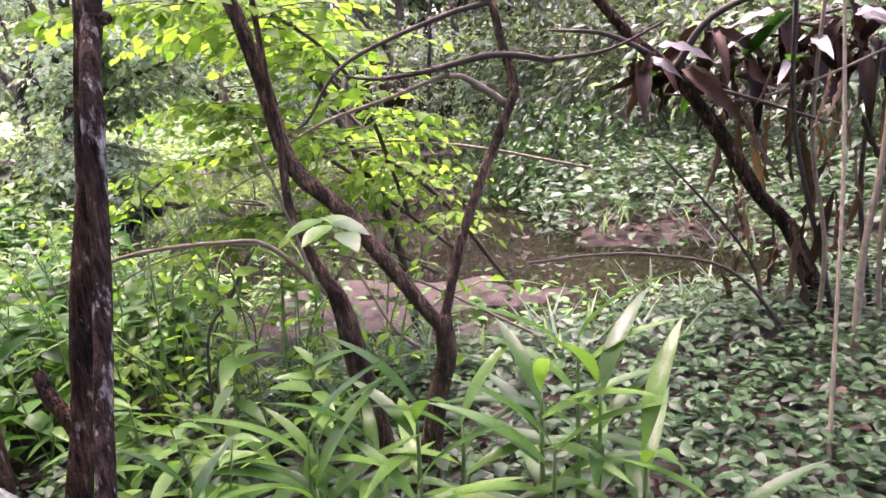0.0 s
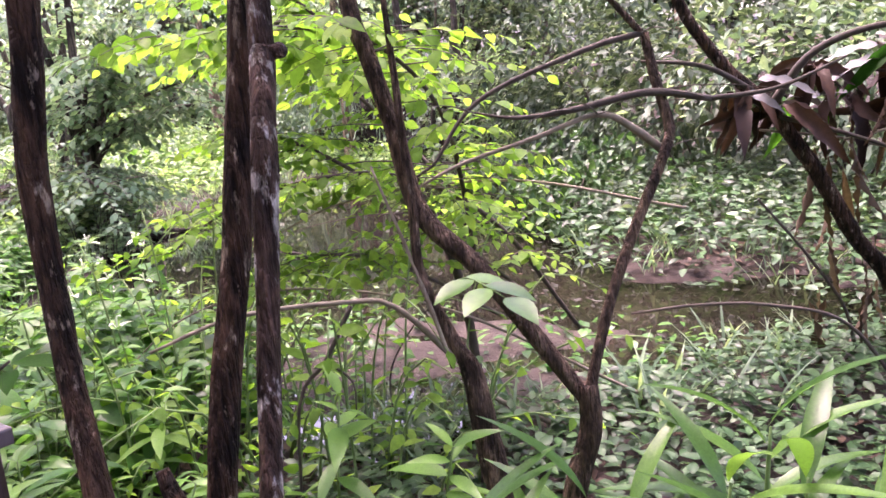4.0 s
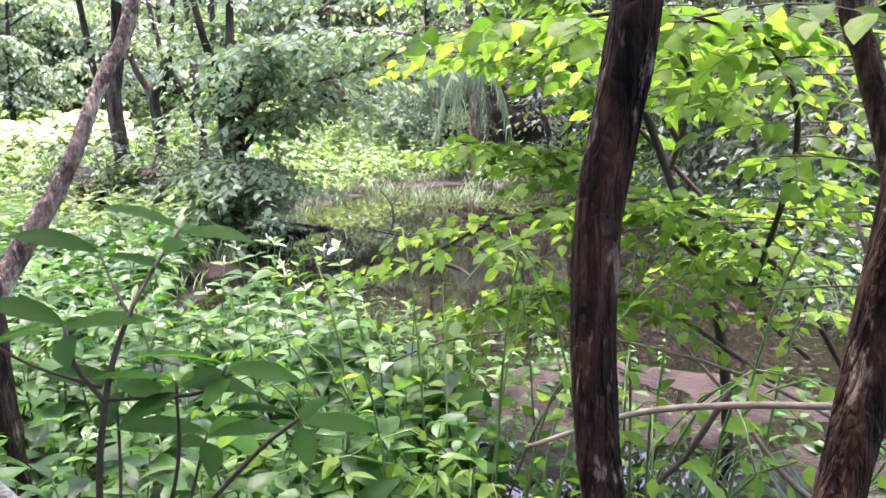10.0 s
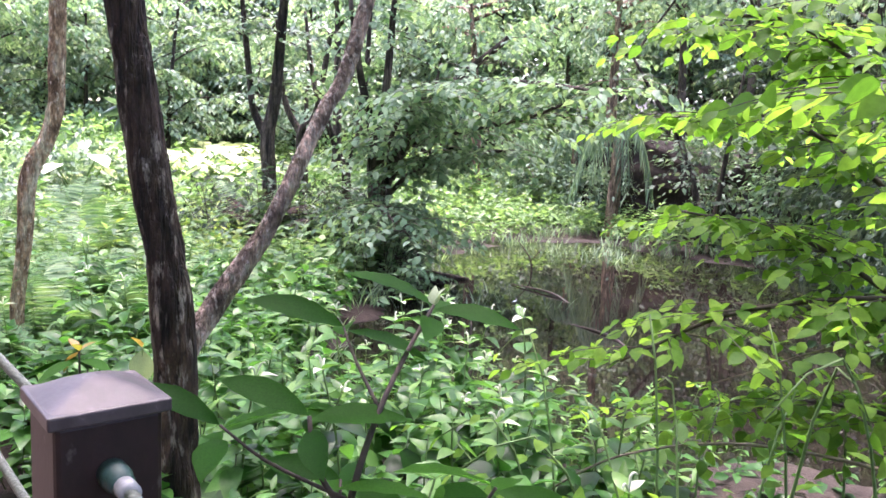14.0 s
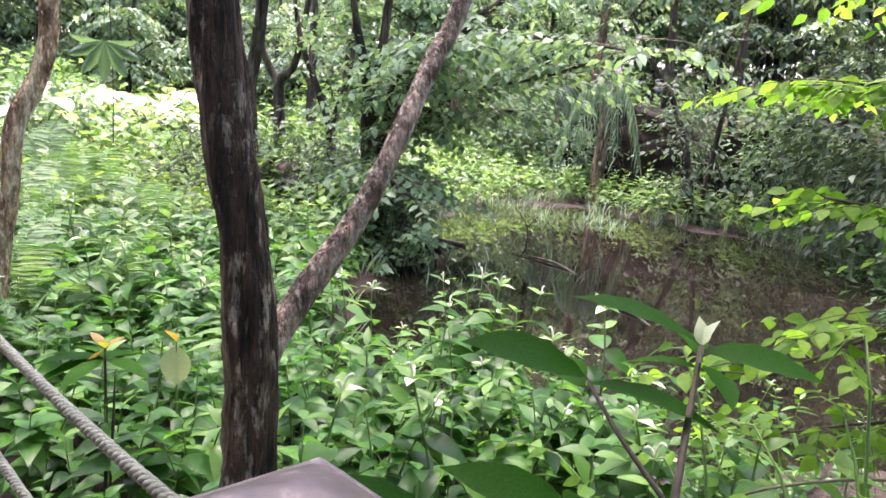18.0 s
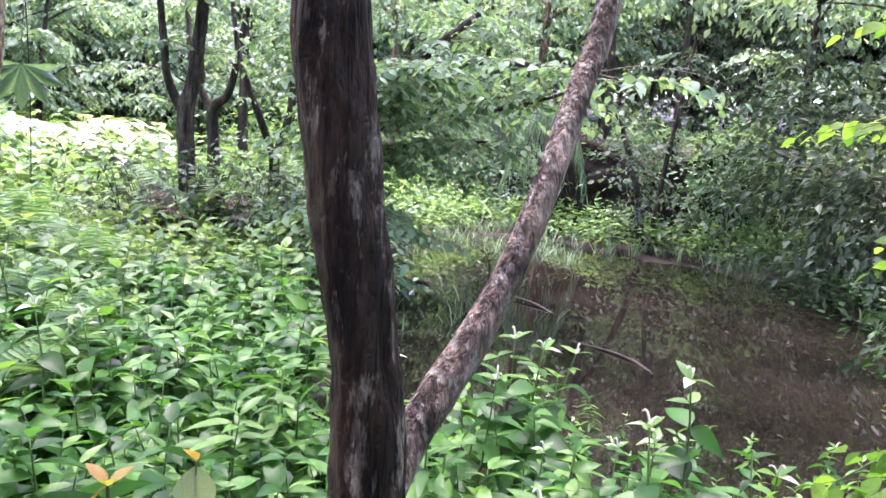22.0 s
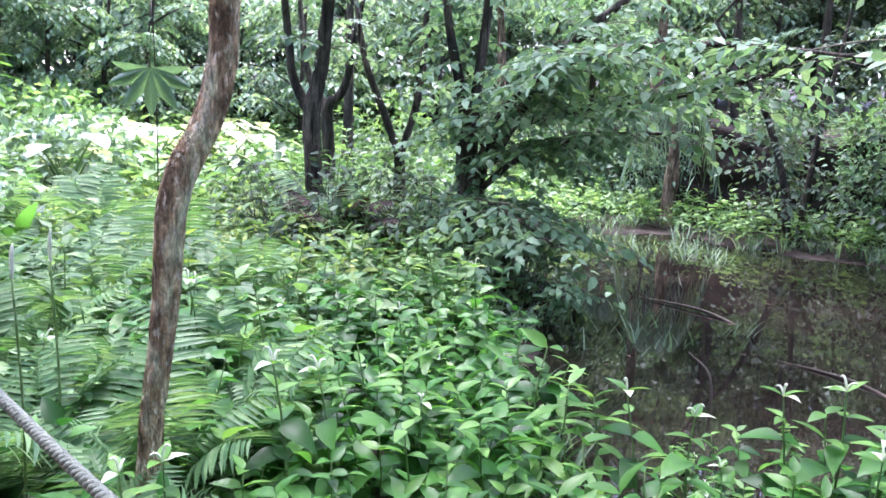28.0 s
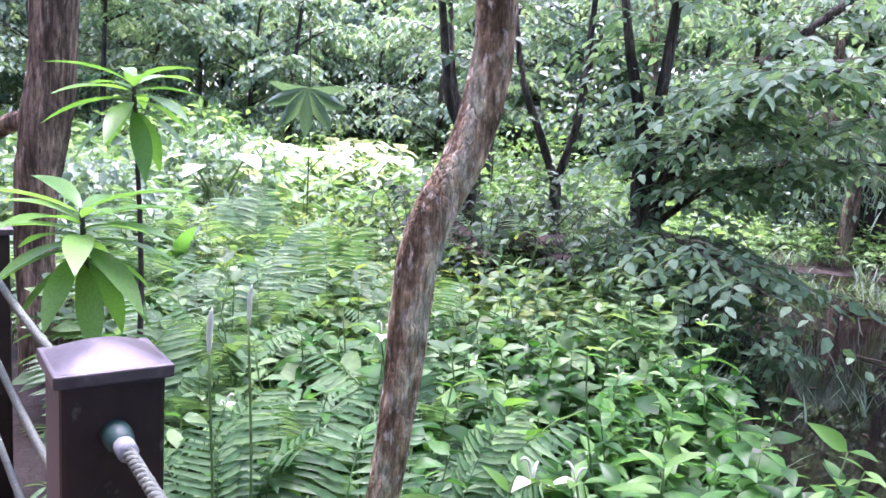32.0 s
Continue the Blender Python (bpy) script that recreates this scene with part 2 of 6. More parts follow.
def post_material():
    """Dark brown paint with dried splashes and rubbed spots."""
    m, nt, b = material("brown_painted_post", 0.5, 0, 0.3)
    col = ramp(nt, noise_of(nt, (1, 1, 0.6), 14.0, 5.0), [(0.3, (0.010, 0.0052, 0.0048)), (0.7, (0.026, 0.0138, 0.0122))])
    spots = ramp(nt, noise_of(nt, (1, 1, 0.7), 34.0, 3.0), [(0.66, (0, 0, 0)), (0.74, (0.5, 0.5, 0.5))])
    nt.links.new(mixed(nt, spots, col, (0.10, 0.085, 0.078)), b.inputs["Base Color"])
    bump(nt, b, noise_of(nt, (1, 1, 1), 84.0, 4.0), 0.25, 0.002)
    return m


POST = post_material()
SLEEVE = plain_material("green_sleeve", (0.012, 0.035, 0.030), (0.03, 0.07, 0.06), 60.0, 0.35)
COLLAR = plain_material("grey_collar", (0.16, 0.17, 0.18), (0.28, 0.29, 0.30), 60.0, 0.5)
ROPE = plain_material("grey_rope", (0.058, 0.068, 0.054), (0.175, 0.20, 0.16), 180.0, 0.55, relief=0.6)
PLANK = plain_material("deck_plank", (0.07, 0.05, 0.04), (0.14, 0.10, 0.08), 6.0, 0.7, (2, 12, 12))


def cap_material():
    m, nt, b = material("post_cap", 0.46, 0, 0.45)
    fac = noise_of(nt, (1, 1, 1), 26.0, 6.0)
    col = ramp(nt, fac, [(0.35, (0.032, 0.025, 0.026)), (0.62, (0.060, 0.048, 0.050)), (0.76, (0.20, 0.18, 0.18))])
    nt.links.new(col, b.inputs["Base Color"])
    bump(nt, b, noise_of(nt, (1, 1, 1), 90.0), 0.3, 0.002)
    return m


def ground_material():
    """Dark wet mud with paler silt, and browner soil away from the water."""
    m, nt, b = material("wet_mud", 0.6, 0, 0.15)
    big = noise_of(nt, (1, 1, 1), 1.3, 5.0)
    col = ramp(nt, big, [(0.33, (0.013, 0.0098, 0.0078)), (0.55, (0.027, 0.0195, 0.0163)), (0.74, (0.048, 0.036, 0.0305))])
    fine = ramp(nt, noise_of(nt, (1, 1, 1), 22.0, 6.0), [(0.35, (0.55, 0.55, 0.55)), (0.65, (1.2, 1.15, 1.1))])
    nt.links.new(mixed(nt, 1.0, col, fine, "MULTIPLY"), b.inputs["Base Color"])
    nt.links.new(ramp(nt, big, [(0.4, (0.5, 0.5, 0.5)), (0.65, (0.9, 0.9, 0.9))]), b.inputs["Roughness"])
    bump(nt, b, noise_of(nt, (1, 1, 1), 14.0, 8.0), 0.8, 0.03)
    return m


def water_material():
    """Still, murky brown pond water: silt seen through it, gloss on top."""
    m, nt, b = material("murky_water", 0.015, 0, 0.6)
    b.inputs["IOR"].default_value = 1.33
    big = noise_of(nt, (1, 1, 1), 0.9, 5.0)
    col = ramp(nt, big, [(0.35, (0.0045, 0.0037, 0.0029)), (0.55, (0.0095, 0.0076, 0.0060)), (0.72, (0.020, 0.0155, 0.0124))])
    nt.links.new(col, b.inputs["Base Color"])
    bump(nt, b, noise_of(nt, (1, 1, 1), 5.0, 3.0), 0.03, 0.01)
    return m


CAP, MUD, WATER = cap_material(), ground_material(), water_material()
SILT = plain_material("brown_silt", (0.016, 0.0120, 0.0098), (0.050, 0.0385, 0.0315), 7.0, 0.7, relief=1.0, depth=0.03, specular=0.15)


# ---------- mesh helpers ----------
def mesh_of(name, verts, faces, mat, smooth=True):
    me = bpy.data.meshes.new(name)
    me.from_pydata(np.asarray(verts, float).tolist(), [], faces if isinstance(faces, list) else faces.tolist())
    me.materials.append(mat)
    if smooth:
        me.polygons.foreach_set("use_smooth", np.ones(len(me.polygons), bool))
    me.update()
    return me


def part(name, me, parent=None, label="", at=None, kind=""):
    """Links one mesh as an object under a thing or a part."""
    ob = new(name, me)
    if parent is not None:
        ob.parent = parent
    if at is not None:
        ob.matrix_basis = at
    return tagged(ob, label=label, kind=kind)


def thing(name, label, category, group="", at=(0, 0, 0), kind=""):
    ob = new(name)
    ob.empty_display_size = 0.1
    ob.location = at
    return tagged(ob, label, category, group, kind)


def joined(pieces):
    verts, faces, base = [], [], 0
    for v, f in pieces:
        verts.append(np.asarray(v, float))
        faces += [[i + base for i in face] for face in (f if isinstance(f, list) else f.tolist())]
        base += len(v)
    return np.concatenate(verts), faces


def smooth_line(points, step):
    """A Catmull-Rom line through points, with as many columns as they have, sampled about every step metres."""
    p = np.asarray(points, float)
    p = np.vstack([2 * p[0] - p[1], p, 2 * p[-1] - p[-2]])
    out = []
    for i in range(1, len(p) - 2):
        n = max(2, int(np.linalg.norm(p[i + 1, :3] - p[i, :3]) / step))
        t = np.linspace(0, 1, n, endpoint=False)[:, None]
        a, b, c, d = p[i - 1], p[i], p[i + 1], p[i + 2]
        out.append(0.5 * (2 * b + (c - a) * t + (2 * a - 5 * b + 4 * c - d) * t**2 + (3 * b - a - 3 * c + d) * t**3))
    return np.vstack(out + [p[-2:-1]])


def tube(points, sides=8, step=0.04, rough=0.0, seed=0.0, straight=False):
    """Vertices and faces of a round limb along (x, y, z, radius) points, with ridged skin where rough > 0."""
    line = np.asarray(points, float) if straight else smooth_line(points, step)
    c, r = line[:, :3], np.maximum(line[:, 3], 0.0004)
    ahead = np.gradient(c, axis=0)
    ahead /= np.linalg.norm(ahead, axis=1)[:, None] + 1e-9
    side = np.cross(ahead, np.where(np.abs(ahead[:, 2:3]) > 0.8, (1.0, 0.0, 0.0), (0.0, 0.0, 1.0)))
    side /= np.linalg.norm(side, axis=1)[:, None] + 1e-9
    for i in range(1, len(side)):
        s = side[i - 1] - ahead[i] * (side[i - 1] @ ahead[i])
        side[i] = s / (np.linalg.norm(s) + 1e-9)
    up = np.cross(ahead, side)
    a = np.linspace(0, 2 * np.pi, sides, endpoint=False)
    ring = np.cos(a)[None, :, None] * side[:, None] + np.sin(a)[None, :, None] * up[:, None]
    rad = np.repeat(r[:, None], sides, 1)
    if rough:
        run = np.r_[0, np.cumsum(np.linalg.norm(np.diff(c, axis=0), axis=1))]
        for i in range(len(c)):
            for j in range(sides):
                q = Vector((2.6 * np.cos(a[j]) + seed, 2.6 * np.sin(a[j]) + seed, run[i] * 7 + seed))
                low = Vector((0.7 * np.cos(a[j]) + seed, 0.7 * np.sin(a[j]), run[i] * 4 + seed))
                rad[i, j] *= 1 + rough * (0.5 - 1.6 * abs(noise.noise(q))) + 0.9 * rough * noise.noise(low)
    verts = (c[:, None] + ring * rad[..., None]).reshape(-1, 3)
    n, k = len(c), sides
    i, j = np.meshgrid(np.arange(n - 1), np.arange(k), indexing="ij")
    f = np.stack([i * k + j, i * k + (j + 1) % k, (i + 1) * k + (j + 1) % k, (i + 1) * k + j], -1).reshape(-1, 4)
    faces = f.tolist() + [list(range(k))[::-1], list(range((n - 1) * k, n * k))]
    return verts, faces


def blade(width=0.3, belly=0.4, fold=0.3, droop=0.25, rows=5, tip=1.0, wave=0.0):
    """A leaf of length 1 along x with its midrib on the axis: folded, drooping, widest at belly."""
    t = np.linspace(0, 1, rows + 1)
    w = width * np.where(t < belly, np.sin(np.pi / 2 * np.minimum(t / belly, 1)) ** 0.8, np.abs(np.cos(np.pi / 2 * np.clip((t - belly) / (1 - belly), 0, 1))) ** tip)
    w[0] = w[-1] = 0
    verts, faces = [(0, 0, 0)], []
    for k in range(1, rows):
        z, q = -droop * t[k] ** 2, wave * (-1) ** k
        verts += [(t[k], w[k], z + fold * w[k] + q), (t[k], 0, z), (t[k], -w[k], z + fold * w[k] - q)]
    verts.append((1, 0, -droop))
    last = len(verts) - 1
    faces += [[0, 2, 1], [0, 3, 2]]
    for k in range(1, rows - 1):
        a, b = 1 + 3 * (k - 1), 1 + 3 * k
        faces += [[a, a + 1, b + 1, b], [a + 1, a + 2, b + 2, b + 1]]
    a = last - 3
    faces += [[a, a + 1, last], [a + 1, a + 2, last]]
    return np.array(verts, float), faces


FAR_LEAF = (np.array([(0, 0, 0), (0.45, 0.27, 0.07), (1, 0, -0.2), (0.45, -0.27, 0.07)], float), [[0, 1, 2], [0, 2, 3]])
MID_LEAF = blade(0.27, 0.4, 0.25, 0.2, 3)


def unit(v):
    return v / (np.linalg.norm(v, axis=-1, keepdims=True) + 1e-9)


def leaves(pos, axis, normal, size, template, wide=None):
    """Vertices and faces of many copies of a leaf: axis is where the tip points, normal its upper side."""
    tv, tf = template
    axis = unit(np.asarray(axis, float))
    across = unit(np.cross(normal, axis))
    up = np.cross(axis, across)
    size = np.broadcast_to(np.asarray(size, float), (len(pos),))
    wide = np.ones(len(pos)) if wide is None else wide
    v = (np.asarray(pos)[:, None] + size[:, None, None] * (tv[None, :, 0:1] * axis[:, None]
         + tv[None, :, 1:2] * across[:, None] * wide[:, None, None] + tv[None, :, 2:3] * up[:, None]))
    n = len(tv)
    if len({len(f) for f in tf}) == 1:
        faces = (np.array(tf)[None] + n * np.arange(len(pos))[:, None, None]).reshape(-1, len(tf[0]))
    else:
        faces = [[i + k * n for i in f] for k in range(len(pos)) for f in tf]
    return v.reshape(-1, 3), faces


# ---------- ground and pond ----------
SHORE = np.array([(-7.9, 5.3), (-6.9, 4.1), (-6.2, 3.4), (-5.6, 2.8), (-5.0, 2.45), (-4.5, 2.6), (-3.9, 2.8), (-3.2, 2.75), (-2.6, 2.45), (-2.1, 2.7),
                  (-1.6, 3.3), (-1.15, 3.95), (-0.55, 4.6), (-0.45, 5.2), (-1.3, 5.45), (-2.1, 5.3), (-2.7, 6.0), (-3.2, 7.3), (-4.4, 8.6), (-5.4, 9.9), (-7.0, 10.3), (-8.4, 10.0), (-9.6, 10.6),
                  (-9.8, 9.4), (-9.3, 7.6), (-8.7, 6.2)])
WATER_Z = 0.10


def shore_distance(x, y):
    """Metres from the water's edge: negative inside the pond."""
    p = np.stack([np.ravel(x), np.ravel(y)], -1)
    best, inside = np.full(len(p), 1e9), np.zeros(len(p), bool)
    for a, b in zip(SHORE, np.roll(SHORE, -1, 0)):
        d = b - a
        t = np.clip((p - a) @ d / (d @ d), 0, 1)
        best = np.minimum(best, np.linalg.norm(p - a - t[:, None] * d, axis=1))
        cross = (a[1] > p[:, 1]) != (b[1] > p[:, 1])
        with np.errstate(divide="ignore", invalid="ignore"):
            xi = a[0] + (p[:, 1] - a[1]) * d[0] / d[1]
        inside ^= cross & (p[:, 0] < xi)
    return np.where(inside, -best, best).reshape(np.shape(x))


def step_up(a, b, v):
    t = np.clip((v - a) / (b - a), 0, 1)
    return t * t * (3 - 2 * t)


def height(x, y):
    x, y = np.asarray(x, float), np.asarray(y, float)
    d = shore_distance(x, y) + 0.16 * np.sin(2.3 * x + 1.1 * y) + 0.10 * np.sin(5.1 * x - 3.7 * y)
    low = WATER_Z - 0.02 - 0.16 * np.clip(-d, 0, 0.8)
    high = WATER_Z + 0.005 + 0.05 * (1 - np.exp(-np.clip(d, 0, 50) / 0.7)) + 0.02 * np.sin(3.1 * x) * np.sin(2.7 * y)
    bank = 1.5 * step_up(12.6, 14.2, y + 0.25 * np.sin(1.3 * x)) + 0.10 * np.clip(y - 14, 0, 30)
    left = 0.05 * np.clip(-13 - x, 0, 40)
    out = np.where(d < 0, low, high + (bank + left) * (d > 0))
    return out


def build_ground():
    near_x, near_y = np.arange(-22, 8.01, 0.12), np.arange(-6, 20.01, 0.12)
    xs = np.r_[-400, -150, -70, -40, -28, near_x, 14, 25, 60, 150, 400]
    ys = np.r_[-400, -150, -60, -20, -10, near_y, 26, 40, 70, 150, 400]
    X, Y = np.meshgrid(xs, ys, indexing="ij")
    Z = height(X, Y)
    Z += 0.012 * rng.normal(size=Z.shape) * (shore_distance(X, Y) > 0.05)
    n, m = X.shape
    i, j = np.meshgrid(np.arange(n - 1), np.arange(m - 1), indexing="ij")
    f = np.stack([i * m + j, (i + 1) * m + j, (i + 1) * m + j + 1, i * m + j + 1], -1).reshape(-1, 4)
    me = mesh_of("ground", np.stack([X, Y, Z], -1).reshape(-1, 3), f, MUD)
    tagged(new("ground", me), "dark wet muddy forest ground with silty patches", "ground", kind="structure")
    (x0, y0), (x1, y1) = SHORE.min(0) - 0.5, SHORE.max(0) + 0.5
    sheet = [(x0, y0, WATER_Z), (x1, y0, WATER_Z), (x1, y1, WATER_Z), (x0, y1, WATER_Z)]
    tagged(new("water", mesh_of("water", sheet, [[0, 1, 2, 3]], WATER, False)), "still murky brown pond water reflecting the trees", "pond", kind="structure")


build_ground()


def mud_flat(cx, cy, rx, ry, lift):
    """Bare silt by the shore, barely out of the water, wrinkled and pooled."""
    step = 0.03 * max(rx, ry) / 1.35
    xs, ys = np.arange(cx - 1.15 * rx, cx + 1.15 * rx, step), np.arange(cy - 1.15 * ry, cy + 1.15 * ry, step)
    X, Y = np.meshgrid(xs, ys, indexing="ij")
    q = np.clip(1.0 - np.hypot((X - cx) / rx, (Y - cy) / ry), -1, 1)
    N = np.array([noise.fractal(Vector((x * 2.1, y * 2.1, 0.3)), 1.0, 2.2, 6) for x, y in zip(X.ravel(), Y.ravel())]).reshape(X.shape)
    Z = WATER_Z - 0.012 + lift * np.clip(q, -1, 0.25) + 0.020 * N
    n, m = X.shape
    i, j = np.meshgrid(np.arange(n - 1), np.arange(m - 1), indexing="ij")
    f = np.stack([i * m + j, (i + 1) * m + j, (i + 1) * m + j + 1, i * m + j + 1], -1).reshape(-1, 4)
    tagged(new("mud_flat", mesh_of("mud_flat", np.stack([X, Y, Z], -1).reshape(-1, 3), f, SILT)), "bare wrinkled brown silt at the pond's edge", "mud", kind="structure")


mud_flat(-2.3, 3.3, 1.2, 1.0, 0.06)


def earth_bank():
    """A dark, undercut bank of earth behind the far shore."""
    xs, zs = np.linspace(-11.6, -6.6, 70), np.linspace(0, 1, 26)
    front, back = [], []
    for x in xs:
        top = 1.5 + 0.25 * math.sin(1.7 * x) + 0.2 * noise.noise(Vector((x * 2.0, 0.4, 0)))
        for q in zs:
            z = 0.05 + q * top
            y = 12.2 + 0.25 * math.sin(0.9 * x) - 0.25 * (1 - q) ** 2 + 0.35 * noise.fractal(Vector((x * 1.6, z * 2.2, 3.0)), 1.0, 2.1, 6) * 0.5
            front.append((x, y, z))
            back.append((x, 13.6, z))
    n, m = len(xs), len(zs)
    i, j = np.meshgrid(np.arange(n - 1), np.arange(m - 1), indexing="ij")
    f = np.stack([i * m + j, (i + 1) * m + j, (i + 1) * m + j + 1, i * m + j + 1], -1).reshape(-1, 4)
    k = n * m
    lid = [[a * m + m - 1, (a + 1) * m + m - 1, k + (a + 1) * m + m - 1, k + a * m + m - 1] for a in range(n - 1)]
    ends = [[a * m + b, a * m + b + 1, k + a * m + b + 1, k + a * m + b] for a in (0, n - 1) for b in range(m - 1)]
    faces = f.tolist() + [[v + k for v in q[::-1]] for q in f.tolist()] + lid + ends
    tagged(new("earth_bank", mesh_of("earth_bank", front + back, faces, MUD)), "dark bare earth bank behind the far shore", "bank", kind="structure")


earth_bank()


# ---------- boardwalk rail ----------
def box(sx, sy, z0, z1, bevel=0.004, taper=1.0):
    bm = bmesh.new()
    bmesh.ops.create_cube(bm, size=1)
    for v in bm.verts:
        k = taper if v.co.z > 0 else 1
        v.co = Vector((v.co.x * sx * k, v.co.y * sy * k, z0 + (v.co.z + 0.5) * (z1 - z0)))
    if bevel:
        bmesh.ops.bevel(bm, geom=bm.edges[:], offset=bevel, segments=2, affect="EDGES", profile=0.5)
    return bm


def mesh_bm(name, bm, mat):
    me = bpy.data.meshes.new(name)
    bm.to_mesh(me)
    bm.free()
    me.materials.append(mat)
    return me


DECK_Z, TOP_Z = 0.20, 1.092
ROPES_Z = (0.995, 0.745, 0.495)


def cap_bm():
    """A square cap with a sharp rim and a low, softly rounded pyramid on it."""
    bm = box(0.166, 0.166, TOP_Z - 0.020, TOP_Z, 0.003)
    n, h, r = 16, 0.030, 0.0775
    grid = [[bm.verts.new((r * (2 * i / n - 1), r * (2 * j / n - 1),
             TOP_Z - 0.0005 + h * (1 - min(1.0, (abs(2 * i / n - 1) ** 7 + abs(2 * j / n - 1) ** 7 + 1e-6) ** (1 / 7)) ** 1.35))) for j in range(n + 1)] for i in range(n + 1)]
    for i in range(n):
        for j in range(n):
            bm.faces.new((grid[i][j], grid[i + 1][j], grid[i + 1][j + 1], grid[i][j + 1])).smooth = True
    return bm


def build_rail_post():
    post = thing("rail_post", "dark brown painted square rail post with a low pyramid cap", "post", "boardwalk rail posts")
    part("body", mesh_bm("post_body", box(0.146, 0.146, DECK_Z - 0.5, TOP_Z - 0.018, 0.008), POST), post)
    part("cap", mesh_bm("post_cap", cap_bm(), CAP), post, "scuffed lilac-brown cap with pale worn spots")
    sl = mesh_of("post_sleeve", *tube([(0, 0, 0, 0.021), (0.030, 0, 0, 0.021), (0.032, 0, 0, 0.0185), (0.055, 0, 0, 0.017)], 14, straight=True), SLEEVE)
    co = mesh_of("post_collar", *tube([(0.050, 0, 0, 0.0145), (0.085, 0, 0, 0.0145)], 12, straight=True), COLLAR)
    for z in ROPES_Z:
        for turn in (0, 180):
            s = part("sleeve", sl, post, "dark green rope sleeve", pose(0.072 * math.cos(radians(turn)), 0, z, 0, 0, turn))
            part("collar", co, s, "grey rope ferrule")
    return post


def rope_mesh(length, sag, z0, z1):
    """Three strands laid round each other along a slightly slack line."""
    s = np.linspace(0, 1, 230)
    mid = np.stack([-s * length, 0 * s, z0 + (z1 - z0) * s - 4 * sag * s * (1 - s)], -1)
    pieces = []
    for k in range(3):
        a = 2 * np.pi * (s * length / 0.042 + k / 3)
        pts = np.column_stack([mid[:, 0], mid[:, 1] + 0.0048 * np.cos(a), mid[:, 2] + 0.0048 * np.sin(a), np.full(len(s), 0.0054)])
        pieces.append(tube(pts, 6, straight=True))
    return mesh_of("rope", *joined(pieces), ROPE)


POSTS = [(0.24, 0.825), (-1.263, 0.818), (-2.79, 0.822), (-4.294, 0.805), (-5.703, 0.79), (-7.29, 0.735), (-8.78, 0.55)]


def build_rail():
    first = build_rail_post()
    for k, (x, y) in enumerate(POSTS):
        post = first if k == 0 else copy_thing(first, pose(x, y, 0))
        if k == 0:
            post.matrix_basis = pose(x, y, 0)
    for k in range(len(POSTS) - 1):
        (xa, ya), (xb, yb) = POSTS[k], POSTS[k + 1]
        gap, turn = math.hypot(xb - xa, yb - ya), math.degrees(math.atan2(ya - yb, xa - xb))
        for level, z in enumerate(ROPES_Z):
            me = rope_mesh(gap - 0.27, 0.012 + 0.004 * ((k + level) % 3), 0, 0)
            ob = tagged(new("rail_rope", me), "grey twisted rope strung between the rail posts", "rope", "rail ropes")
            ob.matrix_basis = pose(xa, ya, z, 0, 0, turn) @ pose(-0.135, 0, 0)


build_rail()


def build_deck():
    deck = thing("boardwalk", "brown planked boardwalk beside the pond", "boardwalk", kind="structure")
    me = mesh_bm("plank", box(0.142, 1.75, DECK_Z - 0.03, DECK_Z, 0.004), PLANK)
    for k in range(72):
        part("plank", me, deck, at=pose(1.4 - 0.149 * k, -0.14, 0.002 * math.sin(k * 1.7)))
    part("beam", mesh_bm("beam", box(10.8, 0.09, -0.2, DECK_Z - 0.032, 0.004), PLANK), deck, at=pose(-3.9, 0.6, 0))


build_deck()


# ---------- trees with traced limbs ----------
def limb(name, points, mat, parent, sides=14, step=0.025, rough=0.12, seed=0.0, label=""):
    return part(name, mesh_of(name, *tube(points, sides, step, rough, seed), mat), parent, label)


def twigs_and_leaves(stems, n, size, template, flat=0.5, start=0.2, hang=0.0, spread=1.0):
    """Leaves set alternately along stems (lists of points), tips outward; returns vertices and faces."""
    pos, axis, norm, sz = [], [], [], []
    run = np.linspace(start, 1.0, n)
    turn = np.where(np.arange(n) % 2, 1.0, -1.0)[:, None]
    for stem in stems:
        line = smooth_line(stem, 0.03)[:, :3]
        i = np.minimum((run * (len(line) - 1)).astype(int), len(line) - 1)
        a = unit(np.gradient(line, axis=0)[i])
        side = unit(np.cross(a, (0, 0, 1.0)))
        d = 0.75 * a + turn * spread * side + rng.normal(0, 0.25, (n, 3)) - (0, 0, hang)
        d[-1] = a[-1] - (0, 0, hang)
        pos.append(line[i])
        axis.append(d)
        norm.append((0, 0, 1.0) + rng.normal(0, flat, (n, 3)))
        sz.append(size * rng.uniform(0.65, 1.15, n) * (1.0 - 0.3 * (run > 0.9)))
    return leaves(np.vstack(pos), np.vstack(axis), np.vstack(norm), np.concatenate(sz), template)


def grow_sprays(roots, count, length, lift, droop, seed=3):
    """Curving side twigs that leave points of the given limbs: lists of (x, y, z, r)."""
    r = np.random.default_rng(seed)
    out = []
    for _ in range(count):
        line = roots[r.integers(len(roots))]
        p = np.array(line[r.integers(len(line))][:3])
        a = r.uniform(0, 2 * np.pi)
        L = length * r.uniform(0.6, 1.3)
        d = np.array((math.cos(a), math.sin(a), lift * r.uniform(0.3, 1.2)))
        bend = np.array((-math.sin(a), math.cos(a), 0)) * r.normal(0, 0.2)
        out.append([(*(p + d * L * t + bend * L * t * t - np.array((0, 0, droop * L * t * t))), 0.0032 * (1 - 0.75 * t) * (L + 0.4)) for t in (0, 0.35, 0.7, 1.0)])
    return out


